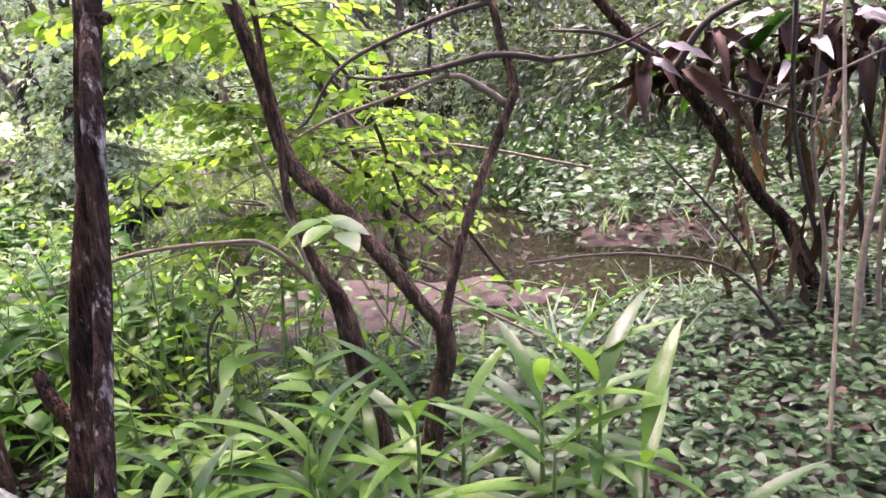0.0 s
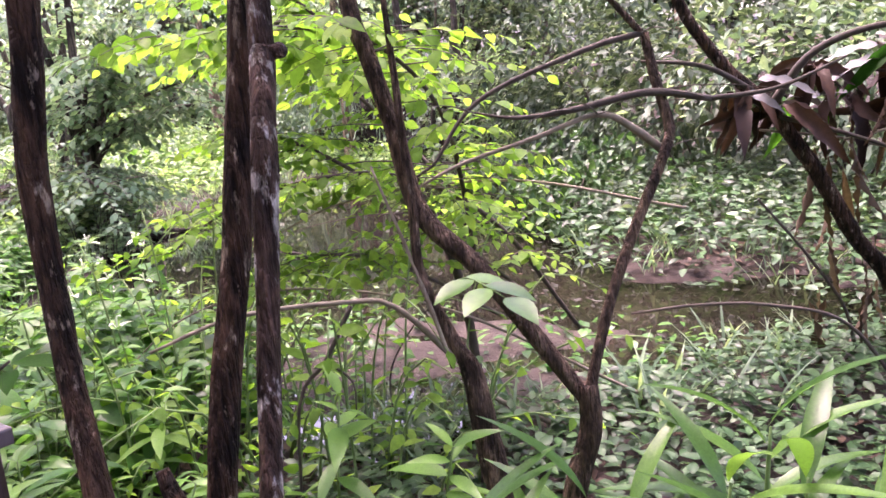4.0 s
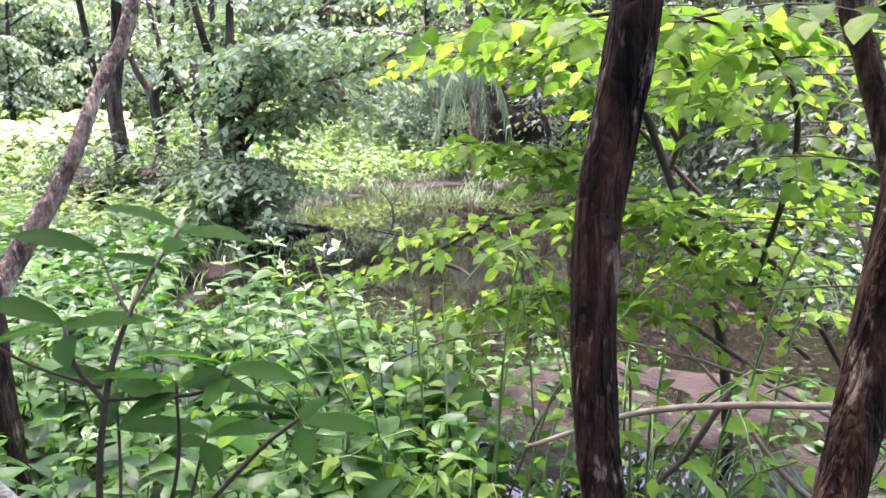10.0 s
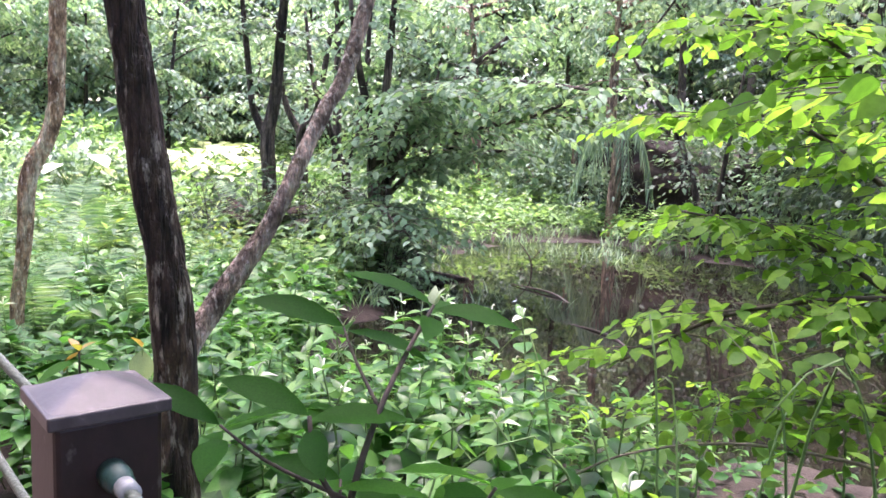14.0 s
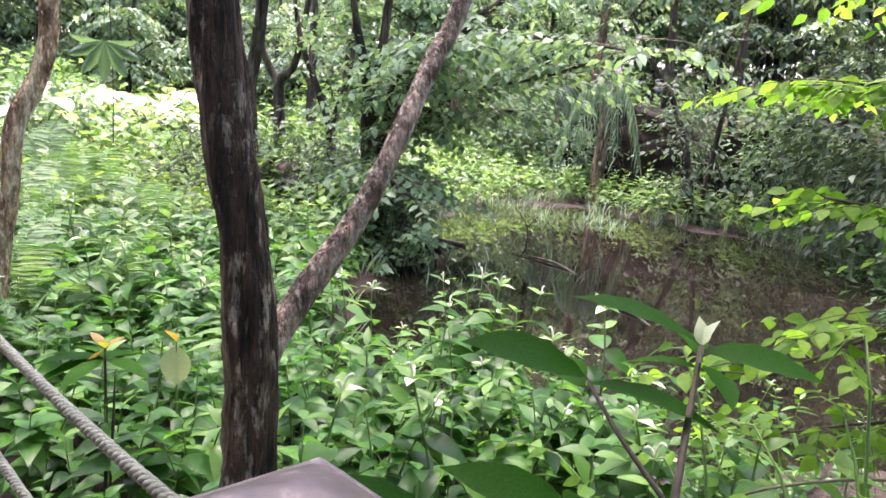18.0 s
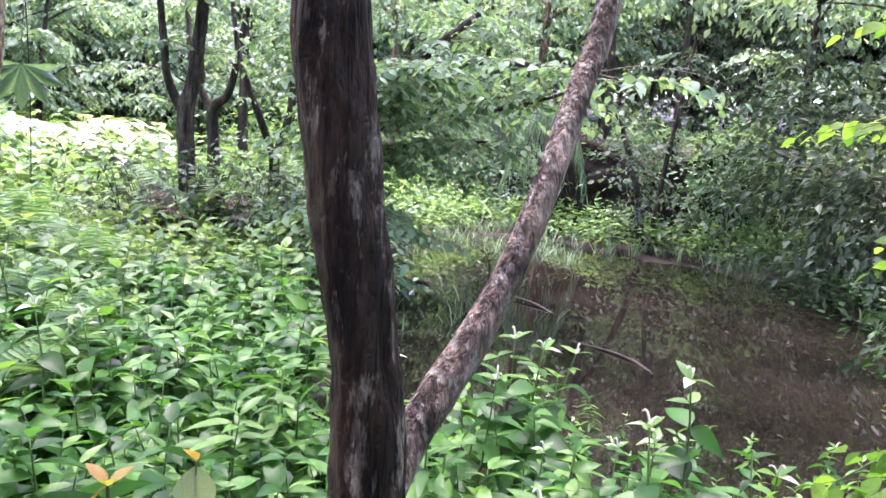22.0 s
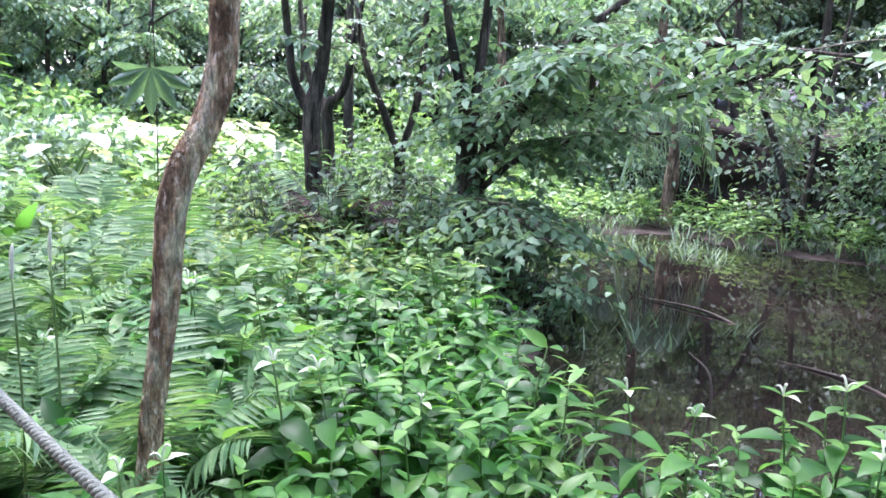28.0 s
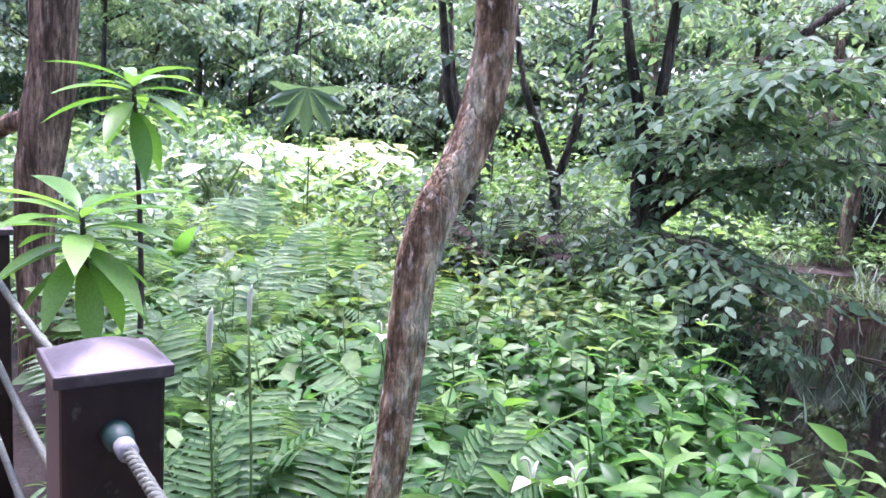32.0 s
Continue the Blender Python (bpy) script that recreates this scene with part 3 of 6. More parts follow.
def crown_leaves(center, radii, n, size, template, clumps=40, spread=0.35, seed=1, droop=0.5):
    """Leaves in clumps about the shell of an uneven crown."""
    r = np.random.default_rng(seed)
    q = unit(r.normal(size=(clumps, 3)))
    q *= r.uniform(0.35, 1.05, (clumps, 1))
    mid = np.array(center) + q * np.array(radii)
    which = r.integers(clumps, size=n)
    scale = np.array(radii).mean() * spread
    wide = r.uniform(0.5, 1.3, clumps)[which][:, None]
    pos = mid[which] + r.normal(0, 1, (n, 3)) * np.array((1, 1, 0.45)) * scale * wide
    out = unit(pos - np.array(center)) + r.normal(0, 0.6, (n, 3)) - np.array((0, 0, droop))
    norm = np.array((0, 0, 1.0)) + r.normal(0, 0.45, (n, 3))
    return leaves(pos, out, norm, size * r.uniform(0.6, 1.3, n), template)


def slim_tree_by_rail():
    t = thing("slim_tree", "slim dark-barked tree trunk leaning over the bank", "tree", at=(-1.5, 1.17, 0.1))
    inv = Matrix.Translation((1.5, -1.17, -0.1))
    line = [(-1.36, 1.08, 0.05, 0.030), (-1.385, 1.095, 0.45, 0.024), (-1.43, 1.112, 0.7, 0.0222), (-1.461, 1.122, 0.85, 0.0214), (-1.495, 1.132, 1.0, 0.0206), (-1.522, 1.145, 1.12, 0.0207), (-1.532, 1.15, 1.24, 0.0208), (-1.53, 1.152, 1.34, 0.0212), (-1.518, 1.16, 1.44, 0.0222), (-1.503, 1.168, 1.56, 0.0228), (-1.46, 1.2, 2.1, 0.020), (-1.48, 1.3, 3.2, 0.012)]
    limb("trunk", line, BARK, t, 18, 0.014, 0.13, 2.0).matrix_basis = inv
    # crown above the view, added to shade the near bank
    part("crown", mesh_of("crown", *crown_leaves((-1.8, 0.9, 4.1), (1.7, 1.2, 0.7), 1500, 0.12, MID_LEAF, 18, 0.3, 5), MIDLEAF), t).matrix_basis = inv


def twin_trunks():
    t = thing("twin_stem_tree", "pair of slim brown trunks flecked with pale lichen", "tree", at=(-1.4, 1.3, 0.1))
    inv = Matrix.Translation((1.4, -1.3, -0.1))
    a = [(-1.375, 1.15, 0.05, 0.034), (-1.368, 1.20, 0.45, 0.028), (-1.36, 1.259, 0.7, 0.0258), (-1.356, 1.289, 0.85, 0.0254), (-1.351, 1.319, 1.0, 0.0250), (-1.338, 1.35, 1.15, 0.0240), (-1.327, 1.375, 1.3, 0.0243), (-1.32, 1.394, 1.42, 0.0244), (-1.315, 1.416, 1.54, 0.0255), (-1.29, 1.50, 2.2, 0.021), (-1.18, 1.55, 3.4, 0.013)]
    b = [(-1.10, 1.08, 0.05, 0.026), (-1.128, 1.14, 0.5, 0.0195), (-1.158, 1.195, 0.75, 0.0172), (-1.18, 1.237, 0.9, 0.0172), (-1.198, 1.275, 1.05, 0.0176), (-1.200, 1.299, 1.2, 0.0182), (-1.201, 1.317, 1.32, 0.0196), (-1.208, 1.334, 1.4, 0.0172), (-1.225, 1.36, 1.47, 0.0182), (-1.240, 1.38, 1.56, 0.018), (-1.24, 1.42, 2.3, 0.014), (-1.1, 1.3, 3.2, 0.009)]
    limb("trunk", a, BARK, t, 18, 0.014, 0.12, 5.0).matrix_basis = inv
    limb("trunk", b, BARK_LICHEN, t, 16, 0.014, 0.12, 9.0, "brown trunk with grey-white lichen").matrix_basis = inv
    limb("stub", [(-1.355, 1.26, 0.60, 0.017), (-1.385, 1.262, 0.655, 0.0165), (-1.412, 1.255, 0.707, 0.0165), (-1.448, 1.245, 0.756, 0.017), (-1.468, 1.242, 0.806, 0.012)], BARK, t, 12, 0.02, 0.15, 3.0, "broken branch stub").matrix_basis = inv
    limb("knot", [(-1.228, 1.365, 1.476, 0.010), (-1.202, 1.380, 1.482, 0.012), (-1.196, 1.383, 1.484, 0.004)], BARK_LICHEN, t, 10, 0.01, 0.1).matrix_basis = inv
    # out-of-view crown, set here for the shade it casts below
    part("crown", mesh_of("crown", *crown_leaves((-0.4, 1.1, 4.3), (1.8, 1.4, 0.7), 1700, 0.12, MID_LEAF, 18, 0.3, 6), MIDLEAF), t).matrix_basis = inv


def forked_sapling():
    t = thing("forked_sapling", "small forked tree with bare crooked twigs", "tree", at=(-1.1, 2.0, 0.1))
    inv = Matrix.Translation((1.1, -2.0, -0.1))
    stems = {
        "trunk": [(-1.14, 2.03, 0.06, 0.034), (-1.11, 2.06, 0.30, 0.030), (-1.082, 2.082, 0.468, 0.0283), (-1.055, 2.104, 0.587, 0.0270), (-1.058, 2.102, 0.70, 0.025)],
        "left_limb": [(-1.055, 2.104, 0.65, 0.023), (-1.165, 2.047, 0.831, 0.0265), (-1.272, 1.992, 1.001, 0.0275), (-1.381, 1.937, 1.135, 0.0290), (-1.433, 1.928, 1.336, 0.0266), (-1.482, 1.922, 1.501, 0.0252), (-1.525, 1.92, 1.652, 0.0235), (-1.62, 1.95, 2.3, 0.014), (-1.6, 2.1, 3.0, 0.008)],
        "right_limb": [(-1.059, 2.101, 0.66, 0.0205), (-1.027, 2.165, 0.866, 0.0203), (-0.986, 2.235, 1.04, 0.0200), (-0.935, 2.314, 1.214, 0.0190), (-0.932, 2.354, 1.28, 0.0200), (-0.966, 2.362, 1.391, 0.0186), (-0.995, 2.375, 1.502, 0.0170)],
        "twig": [(-0.995, 2.375, 1.495, 0.013), (-1.048, 2.33, 1.573, 0.0105), (-1.09, 2.295, 1.629, 0.0095), (-1.27, 2.18, 1.85, 0.005)],
    }
    for n, thin in (("left_limb", 0.80), ("right_limb", 0.66), ("twig", 0.7)):
        stems[n] = [(x, y, z, r * thin) for x, y, z, r in stems[n]]
    for k, (n, line) in enumerate(stems.items()):
        limb("limb" if "limb" in n else n, line, BARK_RED, t, 14, 0.02, 0.05, 3.0 + k).matrix_basis = inv
    bare = ([(-0.854, 2.425, 1.337, 0.008), (-0.971, 2.327, 1.364, 0.0095), (-1.11, 2.211, 1.338, 0.0080), (-1.217, 2.122, 1.33, 0.005), (-1.30, 2.07, 1.35, 0.002)],
            [(-1.0, 2.37, 1.503, 0.0084), (-1.108, 2.28, 1.474, 0.007), (-1.311, 2.11, 1.375, 0.0057), (-1.404, 2.032, 1.231, 0.0043), (-1.47, 2.0, 1.20, 0.002)],
            [(-0.948, 2.347, 1.225, 0.0112), (-1.003, 2.3, 1.284, 0.0098), (-1.067, 2.247, 1.322, 0.007), (-1.186, 2.148, 1.28, 0.0056), (-1.327, 2.03, 1.232, 0.0049), (-1.44, 1.96, 1.17, 0.003)],
            [(-0.854, 2.425, 1.337, 0.007), (-0.72, 2.50, 1.35, 0.005), (-0.58, 2.55, 1.41, 0.003)])
    for k, line in enumerate(bare):
        limb("bare_twig", line, TWIG if k != 2 else PALE_TWIG, t, 7, 0.03, 0.0, k).matrix_basis = inv
    side = grow_sprays([bare[0], bare[1], bare[2], stems["left_limb"][3:7]], 22, 0.28, 0.3, 0.2, 11)
    part("branchwork", mesh_of("branchwork", *joined([tube(s, 5, 0.05) for s in side]), TWIG), t, kind="stuff").matrix_basis = inv
    sprig = [[(-1.33, 1.93, 0.95, 0.003), (-1.22, 1.86, 1.01, 0.002), (-1.08, 1.78, 1.0, 0.001)]]
    part("sprig", mesh_of("sprig", *tube(sprig[0], 5, 0.04), STEM), t, "thin green shoot").matrix_basis = inv
    for q, (u, turn) in enumerate(((0.45, 60), (0.6, -70), (0.75, 40), (0.85, -50), (1.0, 5))):
        p = smooth_line(sprig[0], 0.02)
        p = p[int(u * (len(p) - 1)), :3]
        a = radians(-35 + turn)
        part("leaf", mesh_of("sprig_leaf", *leaves(np.array([p]), np.array([(math.cos(a), math.sin(a), -0.05)]), np.array([(0.1, -0.1, 1.0)]), 0.115, blade(0.24, 0.45, 0.2, 0.2, 6)), GINGER), t, "fresh pale green leaf").matrix_basis = inv
    stump = [(-1.22, 2.02, 0.1, 0.040), (-1.251, 1.998, 0.401, 0.0348), (-1.275, 1.981, 0.587, 0.0327), (-1.294, 1.968, 0.748, 0.0265), (-1.322, 1.949, 0.822, 0.0172), (-1.376, 1.912, 0.992, 0.0125), (-1.383, 1.907, 1.189, 0.0100), (-1.41, 1.90, 1.7, 0.006)]
    s = thing("broken_sapling", "reddish broken sapling stem with thin pale shoots", "tree", at=(-1.24, 1.93, 0.1))
    inv2 = Matrix.Translation((1.24, -1.93, -0.1))
    limb("trunk", stump, BARK_RED, s, 14, 0.02, 0.16, 6.0).matrix_basis = inv2
    for k, line in enumerate(([(-1.317, 1.944, 0.78, 0.0084), (-1.419, 1.859, 0.926, 0.0069), (-1.503, 1.789, 0.95, 0.0062), (-1.695, 1.628, 0.943, 0.0055), (-1.85, 1.50, 0.88, 0.0038)],
                              [(-1.30, 1.90, 0.78, 0.006), (-1.38, 1.90, 1.0, 0.005), (-1.47, 1.88, 1.25, 0.003)],
                              [(-1.70, 2.016, 0.857, 0.0073), (-1.765, 1.962, 0.709, 0.0066), (-1.829, 1.909, 0.592, 0.005), (-1.87, 1.9, 0.2, 0.004)],
                              [(-1.765, 1.962, 0.709, 0.004), (-1.68, 1.97, 0.66, 0.003), (-1.68, 1.97, 0.56, 0.002)])):
        limb("shoot", line, PALE_TWIG if k < 2 else TWIG, s, 7, 0.03, 0.0, k).matrix_basis = inv2


def leaning_dry_tree():
    t = thing("leaning_tree", "leaning dark tree hung with withered brown and silvery leaves", "tree", at=(-0.42, 4.14, 0.0))
    inv = Matrix.Translation((0.42, -4.14, 0))
    limb("trunk", [(-0.38, 4.17, -0.1, 0.050), (-0.422, 4.14, 0.06, 0.043), (-0.478, 4.099, 0.26, 0.037), (-0.563, 4.037, 0.517, 0.036), (-0.683, 3.947, 0.707, 0.033), (-0.82, 3.847, 0.991, 0.030), (-0.97, 3.735, 1.242, 0.028), (-1.135, 3.60, 1.454, 0.024), (-1.28, 3.479, 1.755, 0.020), (-1.5, 3.4, 2.5, 0.015)], BARK, t, 14, 0.03, 0.14, 4.0).matrix_basis = inv
    for line in ([(-1.002, 3.707, 0.886, 0.005), (-0.838, 3.844, 0.634, 0.0065), (-0.704, 3.956, 0.377, 0.0075), (-0.66, 3.99, 0.12, 0.008)],
                 [(-1.251, 2.923, 0.614, 0.005), (-1.07, 3.074, 0.619, 0.0055), (-0.874, 3.238, 0.591, 0.0062), (-0.644, 3.43, 0.486, 0.0068), (-0.45, 3.6, 0.15, 0.008)],
                 [(-0.97, 3.73, 1.24, 0.018), (-0.80, 3.72, 1.45, 0.014), (-0.5, 3.75, 1.52, 0.011), (0.0, 3.8, 1.45, 0.007)],
                 [(-1.0, 3.70, 1.30, 0.013), (-1.15, 3.5, 1.42, 0.010), (-1.36, 3.40, 1.46, 0.005)],
                 [(-0.5, 3.75, 1.52, 0.009), (-0.52, 3.85, 1.0, 0.010), (-0.42, 3.95, 0.4, 0.012), (-0.38, 4.0, 0.12, 0.012)],
                 [(-0.25, 4.1, 1.3, 0.009), (-0.32, 4.2, 0.7, 0.011), (-0.27, 4.25, 0.12, 0.013)],
                 [(-0.97, 3.73, 1.22, 0.010), (-0.70, 3.78, 1.13, 0.008), (-0.40, 3.88, 1.0, 0.006)]):
        limb("branch", line, TWIG, t, 8, 0.04, 0.05, 1.0).matrix_basis = inv
    # high branch and crown, unseen: added to keep sun off the right side
    limb("branch", [(-1.5, 3.4, 2.5, 0.02), (-0.9, 3.4, 3.6, 0.016), (0.1, 3.5, 4.7, 0.008)], BARK, t, 8, 0.1, 0.1, 2.0).matrix_basis = inv
    part("crown", mesh_of("crown", *crown_leaves((0.2, 3.5, 4.8), (2.7, 2.4, 0.9), 5200, 0.13, FAR_LEAF, 44, 0.28, 14), MIDLEAF), t).matrix_basis = inv
    r = np.random.default_rng(21)
    big = blade(0.13, 0.5, 0.45, 0.6, 8, wave=0.025)
    curled = blade(0.12, 0.55, 1.1, 0.9, 9, 0.8, wave=0.045)
    tufts = ((-1.06, 3.66, 1.30), (-0.95, 3.75, 1.27), (-0.84, 3.84, 1.38), (-0.74, 3.90, 1.30), (-0.60, 4.0, 1.42), (-0.52, 4.06, 1.30), (-0.40, 4.15, 1.40), (-0.32, 4.22, 1.26), (-0.22, 4.30, 1.42))
    for q, tuft in enumerate(tufts):
        limb("branch", [(-0.97 + 0.06 * q, 3.735 + 0.04 * q, 1.26 + 0.02 * q, 0.008), (*(0.5 * (np.array(tuft) + (-0.97 + 0.06 * q, 3.735 + 0.04 * q, 1.30 + 0.02 * q))), 0.007), (*tuft, 0.005)], TWIG, t, 6, 0.04, 0.05, q).matrix_basis = inv
        for k in range(11):
            a = 2.4 * k + q
            kind = k % 5 if k < 6 else 1 + k % 4
            rise = 0.12 + r.normal(0, 0.1) if kind == 0 else r.uniform(-1.3, -0.15)
            way = np.array([(math.cos(a), math.sin(a), rise)])
            tilt = np.array([(-0.2, -0.45, 1.0)]) if kind == 0 else np.array([(0.2, -0.5, 0.8)]) + r.normal(0, 0.4, 3)
            me = mesh_of("dry_leaf", *leaves(np.array([tuft]) + r.normal(0, 0.03, 3), way, tilt, 0.24 * r.uniform(0.6, 1.25), big if kind in (0, 3) else curled), SILVER if kind == 0 else SHRUB if k == 8 and q < 6 else DRY)
            part("silver_leaf" if kind == 0 else "dry_leaf", me, t).matrix_basis = inv
    n = 90
    pos = np.column_stack([r.uniform(-0.85, 0.15, n), r.uniform(3.7, 4.3, n), r.uniform(0.40, 1.35, n)])
    hang = np.column_stack([r.normal(0, 0.22, n), r.normal(0, 0.22, n), -np.ones(n)])
    part("hanging_foliage", mesh_of("hanging_foliage", *leaves(pos, hang, r.normal(0, 1, (n, 3)), r.uniform(0.15, 0.42, n), blade(0.05, 0.5, 0.9, 0.15, 9, wave=0.03)), DRY_PALE), t, "withered brown leaves hanging straight down", kind="stuff").matrix_basis = inv
    for k, line in enumerate(([(-0.20, 2.68, 0.10, 0.007), (-0.215, 2.85, 0.5, 0.006), (-0.24, 3.1, 1.0, 0.006), (-0.30, 3.4, 1.7, 0.005)],
                              [(-0.42, 3.77, 0.08, 0.011), (-0.40, 3.85, 0.5, 0.010), (-0.47, 3.95, 1.0, 0.009), (-0.42, 4.05, 1.8, 0.008)],
                              [(-0.26, 3.64, 0.08, 0.016), (-0.25, 3.75, 0.5, 0.014), (-0.20, 3.9, 1.0, 0.012), (-0.22, 4.1, 1.8, 0.010)],
                              [(-0.18, 3.75, 0.08, 0.010), (-0.20, 3.85, 0.6, 0.009), (-0.11, 4.0, 1.2, 0.008), (-0.1, 4.1, 1.8, 0.007)],
                              [(-0.72, 3.86, 1.10, 0.006), (-0.48, 3.95, 1.16, 0.006), (-0.20, 4.1, 1.28, 0.005)],
                              [(-1.0, 3.72, 1.16, 0.005), (-0.70, 3.88, 1.10, 0.005), (-0.36, 4.0, 0.98, 0.004)])):
        limb("dry_stem", line, PALE_TWIG, t, 7, 0.06, 0.08, k, "thin pale dead stem").matrix_basis = inv


def forked_trunk():
    t = thing("forked_tree", "dark fissured tree trunk with one slanting pale arm", "tree", at=(-3.56, 1.23, 0.1))
    inv = Matrix.Translation((3.56, -1.23, -0.1))
    limb("trunk", [(-3.62, 1.265, 0.02, 0.072), (-3.63, 1.263, 0.40, 0.060), (-3.636, 1.261, 0.75, 0.0550), (-3.636, 1.256, 0.9, 0.0535), (-3.638, 1.248, 1.05, 0.0515), (-3.648, 1.231, 1.2, 0.0510), (-3.667, 1.207, 1.35, 0.0515), (-3.68, 1.188, 1.5, 0.0505), (-3.697, 1.175, 1.64, 0.049), (-3.74, 1.12, 2.3, 0.042), (-3.72, 1.15, 3.6, 0.030), (-3.65, 1.7, 4.8, 0.012)], BARK_OLD, t, 38, 0.010, 0.21, 1.0).matrix_basis = inv
    limb("arm", [(-3.636, 1.262, 0.80, 0.026), (-3.668, 1.315, 0.90, 0.034), (-3.672, 1.374, 0.98, 0.0330), (-3.656, 1.432, 1.07, 0.0312), (-3.635, 1.496, 1.17, 0.0278), (-3.618, 1.564, 1.3, 0.0240), (-3.613, 1.636, 1.45, 0.0232), (-3.624, 1.71, 1.58, 0.0236), (-3.636, 1.787, 1.7, 0.0235), (-3.65, 1.93, 2.1, 0.02), (-3.5, 2.2, 3.0, 0.012)], BARK_ARM, t, 22, 0.012, 0.14, 7.0, "paler flaking reddish arm").matrix_basis = inv
    # unseen crown overhead, added to dim the skylight on the herbs
    part("crown", mesh_of("crown", *crown_leaves((-3.4, 2.0, 4.7), (2.0, 1.8, 0.8), 3000, 0.12, MID_LEAF, 24, 0.3, 9), MIDLEAF), t).matrix_basis = inv


def bent_trunk():
    t = thing("bent_tree", "slender tree with flaking reddish-brown bark and an S-shaped bend", "tree", at=(-5.63, 1.24, 0.1))
    inv = Matrix.Translation((5.63, -1.24, -0.1))
    limb("trunk", [(-5.655, 1.24, 0.02, 0.036), (-5.651, 1.257, 0.6, 0.0305), (-5.649, 1.272, 0.75, 0.0316), (-5.642, 1.288, 0.9, 0.0326), (-5.64, 1.299, 1.02, 0.0346), (-5.638, 1.305, 1.14, 0.0385), (-5.635, 1.311, 1.22, 0.0392), (-5.631, 1.328, 1.29, 0.0395), (-5.626, 1.359, 1.36, 0.0390), (-5.620, 1.398, 1.44, 0.0372), (-5.617, 1.428, 1.55, 0.0375), (-5.618, 1.443, 1.69, 0.039), (-5.62, 1.45, 2.3, 0.036), (-5.6, 1.4, 3.5, 0.024), (-5.65, 1.8, 4.9, 0.012)], BARK_S, t, 26, 0.012, 0.16, 12.0).matrix_basis = inv
    # crown out of sight, made dense to shade the herbs around the trunk
    part("crown", mesh_of("crown", *crown_leaves((-5.9, 2.2, 4.8), (2.2, 1.8, 0.8), 3000, 0.10, MID_LEAF, 24, 0.3, 10), MIDLEAF), t).matrix_basis = inv


def pond_tree(name, label, base, stems, mat, leafmat, sprays, n_leaves, leaf_size, length, lift, droop, seed, template=MID_LEAF, sides=10, spray_from=None, high=None):
    """A slender tree by the pond: stems as traced limbs, leafy side twigs as a crown. high: an unseen upper crown,
    added for shade.
    """
    t = thing(name, label, "tree", at=base)
    inv = Matrix.Translation(tuple(-v for v in base))
    for k, line in enumerate(stems):
        limb("trunk" if k == 0 else "limb", line, mat, t, sides, 0.06, 0.10, seed + k).matrix_basis = inv
    roots = spray_from if spray_from else [smooth_line(s, 0.1).tolist() for s in stems]
    twigs = grow_sprays(roots, sprays, length, lift, droop, seed)
    part("branchwork", mesh_of("branchwork", *joined([tube(s, 4, 0.12) for s in twigs]), TWIG), t, kind="stuff").matrix_basis = inv
    part("crown", mesh_of("crown", *twigs_and_leaves(twigs, n_leaves, leaf_size, template, 0.45, 0.15, 0.25), leafmat), t).matrix_basis = inv
    # upper crown beyond the view, added only to shade what lies under it
    if high:
        (hx, hy, hz), hr, hn = high
        last = stems[0][-1]
        limb("limb", [last, (0.5 * (last[0] + hx), 0.5 * (last[1] + hy), 0.5 * (last[2] + hz), last[3] * 0.8), (hx, hy, hz, 0.01)], mat, t, 8, 0.2, 0.1, seed).matrix_basis = inv
        part("crown", mesh_of("crown", *crown_leaves(high[0], (hr, hr, hr * 0.35), hn, 0.16, FAR_LEAF, 50, 0.24, seed + 1), MIDLEAF), t).matrix_basis = inv
    return t


slim_tree_by_rail()
BARK_LICHEN = bark_material("lichen_bark", (0.012, 0.007, 0.0055), (0.044, 0.028, 0.021), (0.34, 0.33, 0.30), 0.565, (48, 48, 20))
BARK_ARM = bark_material("flaking_arm_bark", (0.095, 0.070, 0.058), (0.235, 0.182, 0.150), (0.42, 0.38, 0.335), 0.53, (70, 70, 36), (56, 56, 30), 0.2, 0.4)
# last colour: olive-grey painted on the trunk's left flank as light
BARK_OLD = bark_material("old_dark_bark", (0.005, 0.0035, 0.003), (0.036, 0.024, 0.017), (0.24, 0.215, 0.175), 0.575, (40, 40, 11), (38, 38, 12), 0.3, 0.85, (0.105, 0.092, 0.066))
twin_trunks()
forked_sapling()
leaning_dry_tree()
forked_trunk()
bent_trunk()

# trees beyond the herbs
limbs_far = [[(-10.341, 5.043, 0.1, 0.105), (-10.376, 5.019, 0.957, 0.091), (-10.406, 4.994, 1.54, 0.09), (-10.34, 5.05, 2.0, 0.075), (-10.2, 5.1, 3.4, 0.05)],
             [(-10.406, 4.994, 1.5, 0.06), (-10.576, 4.884, 1.877, 0.045), (-10.637, 4.843, 2.327, 0.04), (-10.8, 4.8, 3.4, 0.03)]]
pond_tree("clearing_tree", "thin dark trunk forking low at the edge of the clearing", (-10.34, 5.04, 0.1), limbs_far, BARK_FAR, MIDLEAF, 60, 12, 0.12, 0.9, 0.4, 0.4, 31,
          spray_from=[[(-10.3, 5.05, 2.2), (-10.25, 5.1, 2.8), (-10.2, 5.1, 3.4), (-10.7, 4.8, 2.8), (-10.8, 4.8, 3.4)]], high=((-9.8, 5.6, 6.6), 2.2, 2400))
